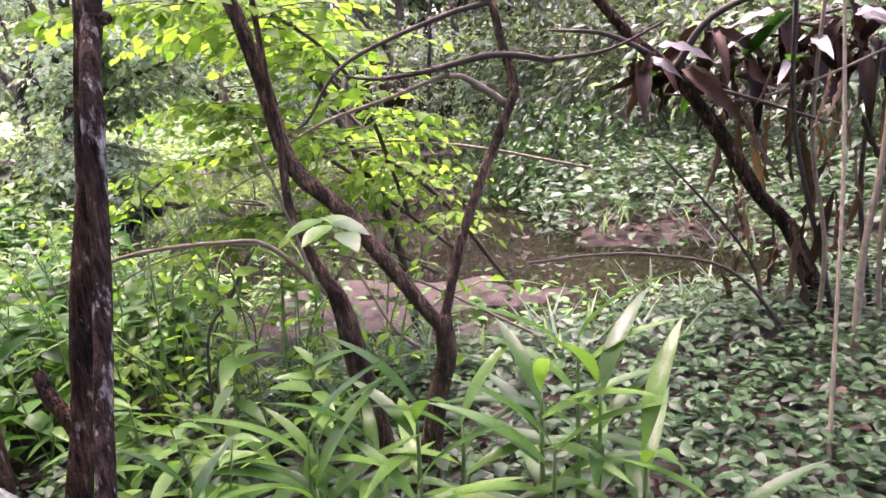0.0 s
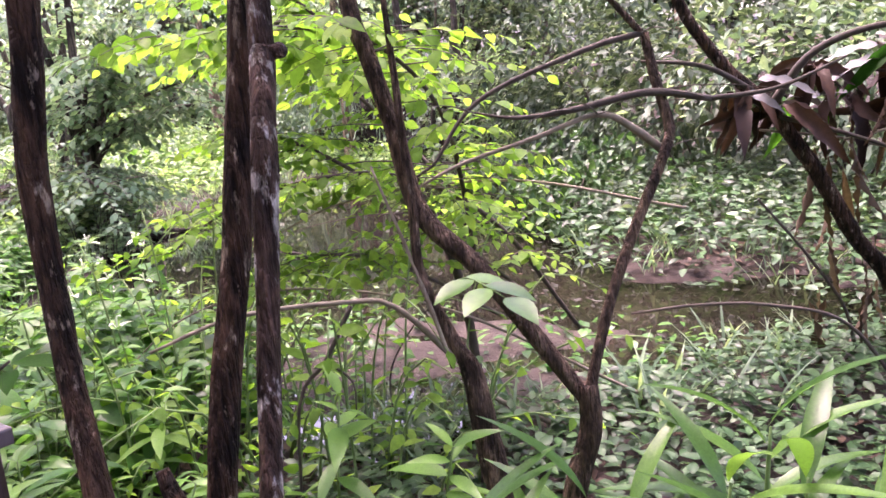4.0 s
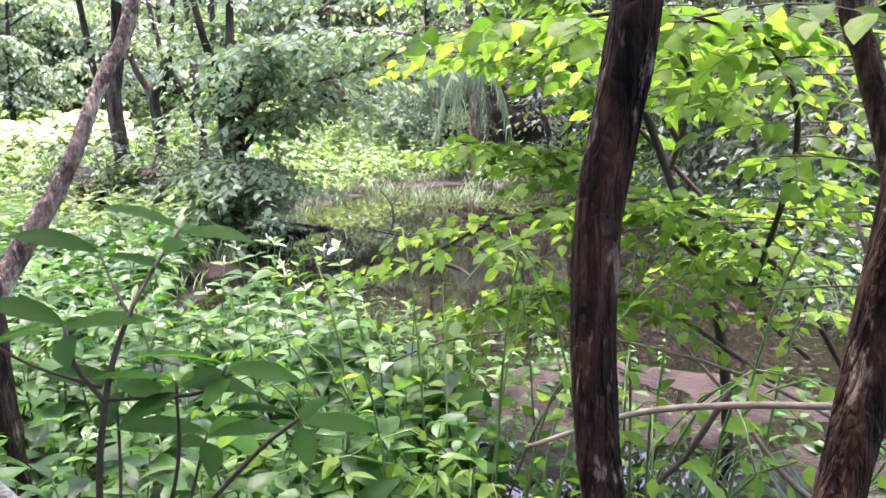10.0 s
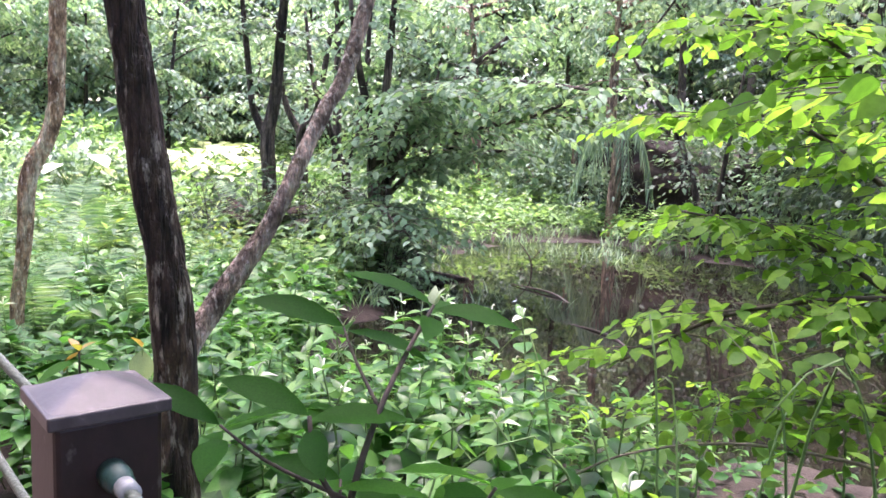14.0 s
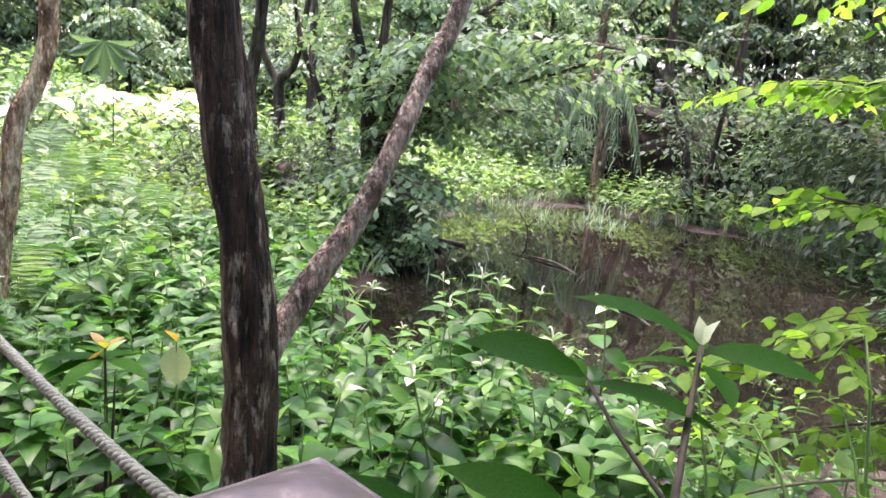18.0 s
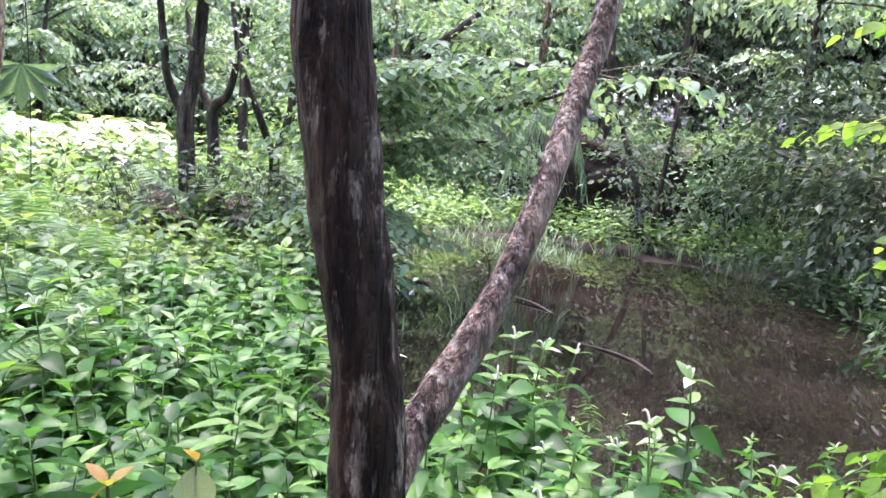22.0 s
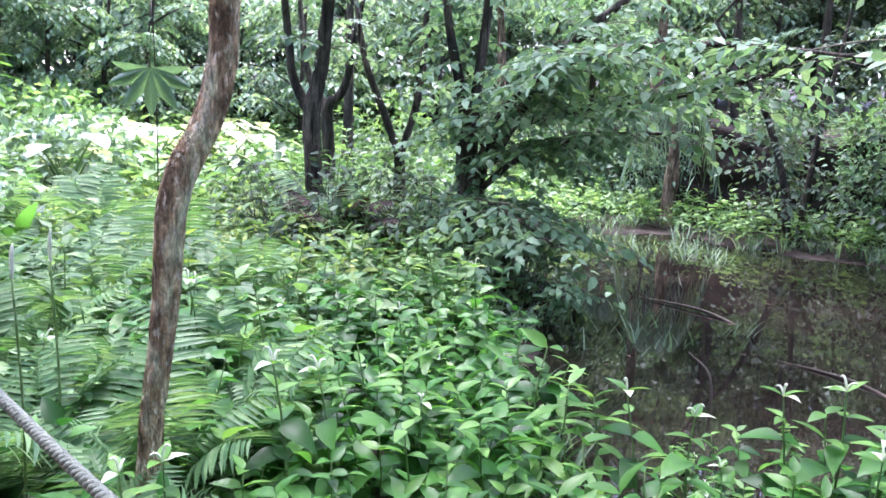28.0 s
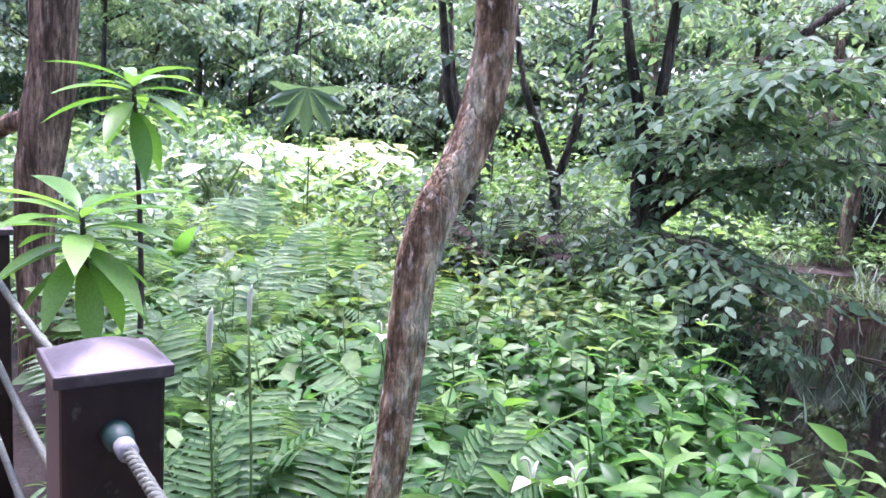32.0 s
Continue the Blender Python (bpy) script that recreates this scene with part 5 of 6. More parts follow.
# ---------- ferns ----------
def frond_mesh(seed, L=0.65):
    r = np.random.default_rng(seed)
    n = 25
    t = np.linspace(0.12, 1.0, n)
    arc = np.column_stack([L * t * 0.86, 0.03 * np.sin(3 * t), 0.30 * L * np.sin(2.1 * t)])
    P, A, S = [], [], []
    for k in range(n):
        w = 0.15 * math.sin(math.pi * min(1, 0.12 + 0.88 * (1 - t[k])) ** 0.8) + 0.012
        for s in (-1, 1):
            P.append(arc[k])
            A.append((0.42, s, -0.25 + r.normal(0, 0.08)))
            S.append(w * r.uniform(0.9, 1.1))
    pin = blade(0.056, 0.25, 0.25, 0.22, 4, 0.8)
    v1 = leaves(np.array(P), np.array(A), np.tile((0.0, 0, 1), (len(P), 1)), np.array(S), pin)
    v2 = tube(np.column_stack([arc, np.linspace(0.0028, 0.0008, n)]).tolist(), 4, 0.05)
    base = tube([(0, 0, 0, 0.003), (*arc[0], 0.0028)], 4, 0.05)
    return mesh_of("frond", *joined([v1, v2, base]), FERN)


FRONDS = [frond_mesh(k, L) for k, L in enumerate((0.62, 0.7, 0.55))]


def build_fern(x, y, n, size, seed):
    z = float(height(x, y))
    t = thing("fern", "green fern with arching feathery fronds", "fern", "ferns by the bent tree", at=(x, y, z))
    r = np.random.default_rng(seed)
    for k in range(n):
        m = pose(0, 0, 0.02, 0, 0, 360 * k / n + r.uniform(-20, 20)) @ pose(0, 0, 0, r.normal(0, 8), -r.uniform(28, 62)) @ Matrix.Scale(size * r.uniform(0.8, 1.15), 4)
        part("frond", FRONDS[int(r.integers(3))], t, at=m)


for k, (x, y, n, s) in enumerate(((-5.55, 1.12, 9, 0.85), (-5.85, 1.35, 9, 1.0), (-6.2, 1.15, 9, 1.0), (-6.55, 1.4, 8, 1.0), (-5.95, 1.75, 8, 0.9), (-6.9, 1.2, 8, 1.0), (-5.35, 1.32, 7, 0.7),
                                  (-6.0, 1.05, 8, 0.8), (-7.4, 1.5, 8, 1.0), (-6.5, 1.9, 8, 0.9), (-8.9, 4.2, 9, 1.2), (-9.3, 4.5, 9, 1.3), (-9.0, 4.7, 8, 1.2),
                                  (-7.9, 1.9, 8, 1.1), (-8.4, 2.5, 8, 1.2), (-9.2, 1.7, 8, 1.2), (-9.7, 2.6, 8, 1.3), (-10.4, 2.0, 8, 1.3), (-7.7, 2.7, 8, 1.0))):
    build_fern(x, y, n, s, 70 + k)


# ---------- ginger-like plants ----------
LANCE = mesh_of("ginger_leaf", *blade(0.074, 0.42, 0.30, 0.48, 9, 0.8), GINGER)


def build_ginger(x, y, tall, n, size, turn, seed):
    z = float(height(x, y))
    t = thing("ginger_plant", "upright plant with long lance-shaped bright green leaves", "plant", "long-leaved plants", at=(x, y, z))
    r = np.random.default_rng(seed)
    part("stem", mesh_of("ginger_stem", *tube([(0, 0, -0.02, 0.007), (0.02, 0, tall * 0.6, 0.006), (0.03, 0, tall, 0.003)], 7, 0.05), STEM), t)
    for k in range(n):
        q = 0.35 + 0.65 * k / max(1, n - 1)
        a = radians(turn + 180 * (k % 2) + r.normal(0, 25))
        up = 0.35 + 1.6 * q ** 3
        m = Matrix.Translation((0.025 * q, 0, tall * q)) @ aim((math.cos(a), math.sin(a), up), (-math.cos(a), -math.sin(a), 2)).to_4x4() @ Matrix.Scale(size * r.uniform(0.8, 1.15), 4)
        part("leaf", LANCE, t, at=m)


for k, (x, y, tall, n, s, turn) in enumerate(((-0.68, 2.08, 0.52, 9, 0.30, 20), (-0.60, 2.02, 0.45, 8, 0.28, 80), (-0.96, 1.80, 0.44, 7, 0.30, 150), (-1.14, 1.62, 0.40, 7, 0.27, 30), (-0.86, 1.66, 0.32, 6, 0.26, 200),
                                              (-0.45, 1.9, 0.38, 7, 0.26, 120), (-0.28, 1.85, 0.3, 6, 0.25, 40), (-1.19, 1.34, 0.42, 6, 0.20, 60), (-1.02, 1.72, 0.36, 6, 0.26, 100),
                                              (-0.74, 2.0, 0.42, 8, 0.30, 140), (-0.66, 1.9, 0.34, 8, 0.28, 10), (-1.05, 1.55, 0.34, 7, 0.27, 80), (-0.92, 1.92, 0.34, 7, 0.28, 60), (-1.2, 1.7, 0.34, 6, 0.25, 170))):
    build_ginger(x, y, tall, n, s, turn, 80 + k)

# ---------- big-leaved shrub, seedling, rosette ----------
OBOVATE = mesh_of("shrub_leaf", *blade(0.175, 0.52, 0.24, 0.22, 9, 1.05, wave=0.006), SHRUB)


def big_shrub():
    t = thing("big_leaved_shrub", "open shrub with large glossy green leaves on dark stems", "shrub", at=(-2.6, 1.12, 0.12))
    inv = Matrix.Translation((2.6, -1.12, -0.12))
    lines = ([(-2.60, 1.10, 0.1, 0.0085), (-2.625, 1.12, 0.6, 0.0075), (-2.613, 1.151, 0.872, 0.0065), (-2.635, 1.22, 1.02, 0.0052), (-2.675, 1.31, 1.11, 0.0045), (-2.716, 1.401, 1.178, 0.0035)],
             [(-2.612, 1.152, 0.873, 0.0055), (-2.655, 1.117, 0.955, 0.0048), (-2.68, 1.118, 1.03, 0.004)],
             [(-2.612, 1.152, 0.879, 0.0043), (-2.49, 1.29, 0.882, 0.0037), (-2.46, 1.334, 0.935, 0.003)],
             [(-2.59, 1.15, 0.45, 0.0057), (-2.50, 1.27, 0.62, 0.005), (-2.42, 1.37, 0.75, 0.005), (-2.36, 1.43, 0.815, 0.0037)],
             [(-2.59, 1.15, 0.40, 0.0048), (-2.53, 1.24, 0.70, 0.0040), (-2.53, 1.26, 0.905, 0.003)],
             [(-2.615, 1.149, 0.905, 0.0037), (-2.713, 1.06, 0.955, 0.003), (-2.78, 1.01, 1.005, 0.0024)],
             [(-2.64, 1.23, 1.03, 0.0037), (-2.73, 1.24, 1.09, 0.003), (-2.79, 1.25, 1.14, 0.002)],
             [(-2.61, 1.11, 0.40, 0.005), (-2.70, 1.20, 0.62, 0.004), (-2.80, 1.26, 0.84, 0.003)],
             [(-2.60, 1.10, 0.35, 0.005), (-2.58, 1.24, 0.50, 0.004), (-2.60, 1.36, 0.74, 0.003)],
             [(-2.60, 1.10, 0.30, 0.005), (-2.48, 1.14, 0.50, 0.004), (-2.40, 1.20, 0.66, 0.003)])
    for k, line in enumerate(lines):
        limb("stem", line, TWIG, t, 7, 0.03, 0.0, k).matrix_basis = inv
    r = np.random.default_rng(91)
    for q, line in enumerate(lines):
        end = np.array(line[-1][:3])
        for k, (turn, rise, size) in enumerate(((226, 0.22, 0.175), (40, 0.08, 0.165), (120, 0.12, 0.14), (310, 0.02, 0.14), (175, 0.0, 0.12))):
            if k > 2 and q == 6:
                continue
            a = radians(turn + r.normal(0, 16))
            m = inv @ Matrix.Translation(end - (0, 0, 0.008 * k)) @ aim((math.cos(a), math.sin(a), rise + 0.25 * (k == 0) + r.normal(0, 0.10)), (0.18 + r.normal(0, 0.25), -0.2 + r.normal(0, 0.25), 1)).to_4x4() @ Matrix.Scale(size * r.uniform(0.85, 1.1), 4)
            part("leaf", OBOVATE, t, at=m)
    for k in range(2):
        m = inv @ Matrix.Translation((-2.716, 1.401, 1.178)) @ aim((0.3 * k - 0.2, 0.2, 1.0)).to_4x4() @ Matrix.Scale(0.04, 4)
        part("bud_leaf", PALE_MESH, t, "pale young leaf at the tip", at=m)


def seedling():
    x, y = SEEDLING
    t = thing("seedling", "young plant with yellow and orange new leaves", "plant", at=(x, y, 0.12))
    part("stem", mesh_of("seedling_stem", *tube([(0, 0, 0, 0.006), (0.01, 0, 0.4, 0.005), (0.0, 0.0, 0.64, 0.003)], 7), TWIG), t)
    part("stem", mesh_of("seedling_stem", *tube([(0.02, 0, 0.1, 0.004), (0.03, 0.01, 0.4, 0.004), (0.02, 0.02, 0.58, 0.002)], 7), TWIG), t)
    young = mesh_of("young_leaf", *blade(0.24, 0.5, 0.25, 0.2, 6), PINK)
    for k, (turn, rise, size) in enumerate(((200, 0.9, 0.065), (330, 1.0, 0.065), (90, 0.7, 0.06), (215, -0.9, 0.10), (230, 0.05, 0.20), (20, 0.1, 0.16), (300, 0.0, 0.16), (250, -0.15, 0.19), (120, 0.0, 0.16), (170, -0.05, 0.18))):
        a = radians(turn)
        old = k > 3
        m = Matrix.Translation((0, 0, 0.64 - 0.03 * old)) @ aim((math.cos(a), math.sin(a), rise)).to_4x4() @ Matrix.Scale(size, 4)
        part("leaf", OBOVATE if old else young, t, "" if old else "yellow-orange young leaf", at=m)
    x, y = PALE_SEEDLING
    t = thing("seedling", "small plant with one pale leaf hanging underside out", "plant", at=(x, y, 0.12))
    part("stem", mesh_of("seedling_stem", *tube([(0, 0, 0, 0.005), (0.01, 0, 0.35, 0.004), (0.0, 0.0, 0.61, 0.0025)], 7), STEM), t)
    m = Matrix.Translation((0, 0, 0.60)) @ aim((0.15, -0.1, -1.0), (0.75, -0.6, 0.2)).to_4x4() @ Matrix.Scale(0.125, 4)
    part("hanging_leaf", mesh_of("hanging_leaf", *blade(0.36, 0.45, 0.10, 0.12, 8, 0.9), PALE), t, "pale leaf hanging with its underside out", at=m)
    for turn, rise, size, me in ((300, 1.3, 0.075, young), (40, 0.4, 0.09, OBOVATE), (200, 0.3, 0.10, OBOVATE)):
        a = radians(turn)
        part("leaf", me, t, at=Matrix.Translation((0, 0, 0.61)) @ aim((math.cos(a), math.sin(a), rise)).to_4x4() @ Matrix.Scale(size, 4))


SEEDLING, PALE_SEEDLING = (-4.24, 1.17), (-4.29, 1.39)


def flower_stalk(x, y, top, seed):
    """A thin upright stalk that ends in a narrow pale spike."""
    z = float(height(x, y))
    t = thing("flower_stalk", "thin upright stalk with a narrow pale green flower spike", "plant", "pale spikes by the bent tree", at=(x, y, z))
    h = top - z
    part("stem", mesh_of("stalk_stem", *tube([(0, 0, -0.02, 0.004), (0.015, 0.01, 0.5 * h, 0.0034), (0, 0, h - 0.09, 0.0028)], 7, 0.05), STEM), t)
    part("spike", mesh_of("stalk_spike", *tube([(0, 0, h - 0.09, 0.0028), (0.002, 0, h - 0.06, 0.0052), (0.004, 0, h - 0.02, 0.0046), (0.008, 0.002, h, 0.0014)], 9, 0.008, 0.2, seed), PETAL), t, "pale flower spike")


flower_stalk(-5.99, 1.13, 1.13, 3.0)
flower_stalk(-5.85, 1.0, 1.12, 4.0)


def rosette(x, y, z, n, size, seed, label):
    t = thing("rosette_shrub", label, "shrub", at=(x, y, float(height(x, y))))
    z0 = z - float(height(x, y))
    part("stem", mesh_of("rosette_stem", *tube([(0.03, 0, -0.02, 0.012), (0.0, 0.03, z0 * 0.5, 0.010), (0, 0, z0, 0.007)], 8, 0.06), TWIG), t)
    r = np.random.default_rng(seed)
    for k in range(n):
        a = 2.4 * k
        rise = 0.65 - 1.35 * ((n - k) / n) ** 1.5
        m = Matrix.Translation((0, 0, z0 - 0.006 * (n - k))) @ aim((math.cos(a), math.sin(a), rise), (0, 0, 1) if abs(rise) < 1.2 else (-math.cos(a), -math.sin(a), 0.5)).to_4x4() @ Matrix.Scale(size * r.uniform(0.75, 1.1), 4)
        part("leaf", OBOVATE_L, t, at=m)


OBOVATE_L = mesh_of("rosette_leaf", *blade(0.125, 0.55, 0.25, 0.36, 8, 1.0), HERB_YOUNG)
big_shrub()
seedling()
rosette(-6.83, 0.95, 1.20, 26, 0.31, 95, "rosette of long oblong leaves on a thin stem")
rosette(-7.27, 1.19, 1.60, 18, 0.28, 96, "upper rosette of long oblong leaves near the pale trunk")


# ---------- mound, logs, distance ----------
HUMMOCK = (-8.85, 4.15)


def mound():
    bm = bmesh.new()
    bmesh.ops.create_icosphere(bm, subdivisions=4, radius=1)
    for v in bm.verts:
        k = 1 + 0.25 * noise.noise(v.co * 2.3) + 0.12 * noise.noise(v.co * 6)
        v.co = Vector((v.co.x * 0.75 * k, v.co.y * 0.45 * k, v.co.z * 0.28 * k))
    ob = tagged(new("mud_mound", mesh_bm("mud_mound", bm, MUD)), "dark muddy mound at the water's edge", "mound", kind="structure")
    ob.matrix_basis = pose(-8.1, 5.2, 0.12, 0, 0, -40)
    for k, line in enumerate(([(-8.3, 5.0, 0.30, 0.05), (-7.9, 5.25, 0.22, 0.045), (-7.45, 5.5, 0.12, 0.03)], [(-8.4, 5.4, 0.2, 0.04), (-7.9, 5.6, 0.16, 0.03), (-7.5, 5.9, 0.11, 0.02)])):
        tagged(new("driftwood", mesh_of("driftwood", *tube(line, 10, 0.05, 0.15, k), BARK_FAR)), "dark wet log lying at the pond's edge", "log", "logs at the pond")


mound()
hummock = thing("dead_fern_clump", "clump of withered brown fronds on a dark mound", "fern", at=(HUMMOCK[0], HUMMOCK[1], 0.1))
bm = bmesh.new()
bmesh.ops.create_icosphere(bm, subdivisions=3, radius=1)
for v in bm.verts:
    k = 1 + 0.3 * noise.noise(v.co * 2.1)
    v.co = Vector((v.co.x * 0.42 * k, v.co.y * 0.40 * k, v.co.z * 0.42 * k))
part("mound", mesh_bm("mound", bm, MUD), hummock, "dark earth mound")
dead = [me.copy() for me in FRONDS]
for me in dead:
    me.materials[0] = DRY
for k in range(26):
    r9 = np.random.default_rng(900 + k)
    m = pose(0, 0, 0.32, 0, 0, 360 * k / 26 + r9.uniform(-10, 10)) @ pose(0, 0, 0, r9.normal(0, 12), -r9.uniform(-20, 55)) @ Matrix.Scale(r9.uniform(0.8, 1.25), 4)
    part("frond", (FRONDS if k % 4 == 0 else dead)[k % 3], hummock, "" if k % 4 == 0 else "withered brown frond", at=m)


def bush(name, label, center, radii, n, size, mat, seed, template=FAR_LEAF, clumps=40, category="bush", spread=0.3):
    base = (center[0], center[1], float(height(center[0], center[1])))
    t = thing(name, label, category, at=base)
    inv = Matrix.Translation(tuple(-v for v in base))
    stems = []
    r = np.random.default_rng(seed)
    for _ in range(7):
        tip = np.array(center) + r.uniform(-0.6, 0.6, 3) * np.array(radii)
        b = np.array(base) + r.normal(0, 0.08, 3) * (1, 1, 0)
        stems.append(tube([(*b, 0.018), (*((b + tip) / 2 + r.normal(0, 0.1, 3)), 0.013), (*tip, 0.004)], 5, 0.2))
    part("branchwork", mesh_of("branchwork", *joined(stems), TWIG), t, kind="stuff").matrix_basis = inv
    part("crown", mesh_of("crown", *crown_leaves(center, radii, n, size, template, clumps, spread, seed), mat), t).matrix_basis = inv


def forest_tree(x, y, tall, crown_r, n, size, mat, seed, low=0.45, bark=None, thick=0.12, sprays=0):
    """A background tree: tapered trunk, limbs, clumped crown."""
    base = (x, y, float(height(x, y)))
    t = thing("forest_tree", "forest tree with a full green leafy crown", "tree", "forest trees", at=base)
    r = np.random.default_rng(seed)
    lean = r.normal(0, 0.06, 2)
    pts = [(lean[0] * z * z / tall, lean[1] * z * z / tall, z, thick * (1 - 0.75 * z / tall)) for z in np.linspace(-0.1, tall, 7)]
    part("trunk", mesh_of("trunk", *tube(pts, 9, 0.25, 0.12, seed), bark or BARK_FAR), t)
    limbs, lines = [], []
    for k in range(16 if sprays else 8):
        z = tall * r.uniform(low, 0.95)
        a, L = r.uniform(0, 6.28), crown_r * r.uniform(0.6, 1.0)
        lines.append([(lean[0] * z * z / tall, lean[1] * z * z / tall, z, thick * 0.35), (0.5 * L * math.cos(a), 0.5 * L * math.sin(a), z + 0.25 * L, thick * 0.22), (L * math.cos(a), L * math.sin(a), z + 0.3 * L, 0.01)])
        limbs.append(tube(lines[-1], 5, 0.3))
    if sprays:
        twigs = grow_sprays([smooth_line(q, 0.12).tolist()[2:] for q in lines], sprays, 0.85, 0.15, 0.5, seed)
        part("branchwork", mesh_of("branchwork", *joined(limbs + [tube(q, 3, 0.25) for q in twigs]), bark or BARK_FAR), t, kind="stuff")
        part("crown", mesh_of("crown", *twigs_and_leaves(twigs, 12, size, FAR_LEAF, 0.4, 0.1, 0.3), mat), t)
        return
    part("branchwork", mesh_of("branchwork", *joined(limbs), bark or BARK_FAR), t, kind="stuff")
    mid = (lean[0] * tall, lean[1] * tall, tall * (low + 1.1) / 2)
    part("crown", mesh_of("crown", *crown_leaves(mid, (crown_r, crown_r, tall * (1.1 - low) / 2), n, size, FAR_LEAF, 60, 0.22, seed), mat), t)


r5 = np.random.default_rng(55)
# undergrowth wall and trees round the pond
for k, (x, y, z, rx, ry, rz, n, s, mat) in enumerate((
        (-4.2, 9.6, 1.2, 1.5, 1.0, 1.1, 3200, 0.12, SHADE_LEAF), (-2.6, 8.6, 1.3, 1.5, 1.0, 1.3, 3200, 0.12, SHADE_LEAF), (-1.0, 8.2, 1.2, 1.4, 1.0, 1.2, 2600, 0.12, MIDLEAF), (-5.2, 11.0, 1.6, 1.8, 1.0, 1.5, 3200, 0.13, SHADE_LEAF),
        (0.6, 7.4, 1.0, 1.3, 1.0, 1.0, 2400, 0.12, MIDLEAF), (-12.3, 12.2, 1.0, 1.5, 1.0, 0.9, 2400, 0.13, MIDLEAF), (-10.6, 6.6, 0.5, 0.9, 0.8, 0.45, 1800, 0.10, MIDLEAF), (-13.5, 3.2, 0.7, 1.1, 1.0, 0.7, 2000, 0.14, MIDLEAF), (-11.5, 1.6, 0.7, 1.3, 0.7, 0.7, 2400, 0.12, MIDLEAF),
        (-15.5, 10.5, 1.0, 1.8, 1.4, 1.0, 2400, 0.16, HERB_FAR), (-17.5, 5.0, 1.0, 1.5, 1.5, 1.0, 2400, 0.16, HERB_FAR), (-2.9, 6.6, 0.45, 0.9, 0.5, 0.45, 1500, 0.09, COVER),
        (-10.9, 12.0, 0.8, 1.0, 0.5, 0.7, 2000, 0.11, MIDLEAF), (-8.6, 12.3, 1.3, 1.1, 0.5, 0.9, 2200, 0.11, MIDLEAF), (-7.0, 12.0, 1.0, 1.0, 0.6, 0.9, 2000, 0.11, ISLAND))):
    bush("bush", "leafy green bush beside the pond", (x, y, z), (rx, ry, rz), n, s, mat, 200 + k)
for k in range(40):
    a = radians(-24 + 122 * (k + r5.uniform(-0.3, 0.3)) / 40)
    d = r5.uniform(16, 21)
    x, y = -4 - d * math.sin(a), 0.5 + d * math.cos(a)
    forest_tree(x, y, r5.uniform(3.8, 5.2), r5.uniform(1.5, 2.2), 3200, 0.18, SHADE_LEAF if a < 0.35 and k % 3 else (HAZY_FOREST, ISLAND, HAZY_FOREST)[k % 3], 300 + k, 0.04 + 0.2 * (k % 2), thick=0.07, sprays=230)
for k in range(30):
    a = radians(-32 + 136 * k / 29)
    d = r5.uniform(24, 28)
    forest_tree(-4 - d * math.sin(a), 0.5 + d * math.cos(a), r5.uniform(7.0, 8.5), 3.0, 5200, 0.36, SHADE_LEAF if a < 0.35 and k % 2 else (HAZY_FOREST, MIDLEAF)[k % 2], 400 + k, 0.0, thick=0.2)
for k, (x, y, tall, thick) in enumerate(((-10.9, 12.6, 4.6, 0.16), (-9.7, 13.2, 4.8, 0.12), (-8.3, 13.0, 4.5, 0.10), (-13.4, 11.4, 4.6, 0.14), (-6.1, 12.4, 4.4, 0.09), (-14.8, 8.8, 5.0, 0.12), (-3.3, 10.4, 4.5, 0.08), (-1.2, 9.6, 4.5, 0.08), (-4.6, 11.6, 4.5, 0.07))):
    forest_tree(x, y, tall, 1.3, 900, 0.14, HAZY_FOREST, 500 + k, 0.7, BARK_PALE if k % 3 == 0 else BARK_FAR, thick)


def palm(x, y, tall, size, seed):
    base = (x, y, float(height(x, y)))
    t = thing("palm", "small palm with a skirt of drooping grey-green fronds", "palm", "palms on the far bank", at=base)
    part("trunk", mesh_of("trunk", *tube([(0, 0, -0.1, 0.11), (0.03, 0, tall * 0.5, 0.10), (0, 0.05, tall, 0.09)], 12, 0.08, 0.2, seed), BARK_PALE), t, "brown fibrous palm trunk")
    r = np.random.default_rng(seed)
    for k in range(15):
        a = 2 * math.pi * k / 15 + r.uniform(-0.2, 0.2)
        L = size * r.uniform(0.7, 1.1)
        line = np.array([(0.75 * L * s ** 0.8 * math.cos(a), 0.75 * L * s ** 0.8 * math.sin(a), tall + 0.5 * L * s - 1.7 * L * s * s) for s in np.linspace(0, 1, 16)])
        P, A, S = [], [], []
        for q in range(2, 16):
            for s in (-1, 1):
                P.append(line[q])
                A.append((-s * 0.6 * math.sin(a) + 0.3 * math.cos(a), s * 0.6 * math.cos(a) + 0.3 * math.sin(a), -1.0 + r.normal(0, 0.1)))
                S.append(0.42 * size * r.uniform(0.7, 1.1))
        fr = joined([leaves(np.array(P), np.array(A), np.tile((0, 0, 1.0), (len(P), 1)), np.array(S), blade(0.035, 0.3, 0.3, 0.3, 3)), tube(np.column_stack([line, np.full(16, 0.009)]).tolist(), 4, 0.2)])
        part("frond", mesh_of("frond", *fr, MIDLEAF), t)


palm(-9.75, 11.3, 2.0, 0.95, 1)
palm(-11.4, 12.2, 1.9, 0.8, 2)
palm(-12.8, 12.4, 1.7, 0.8, 3)


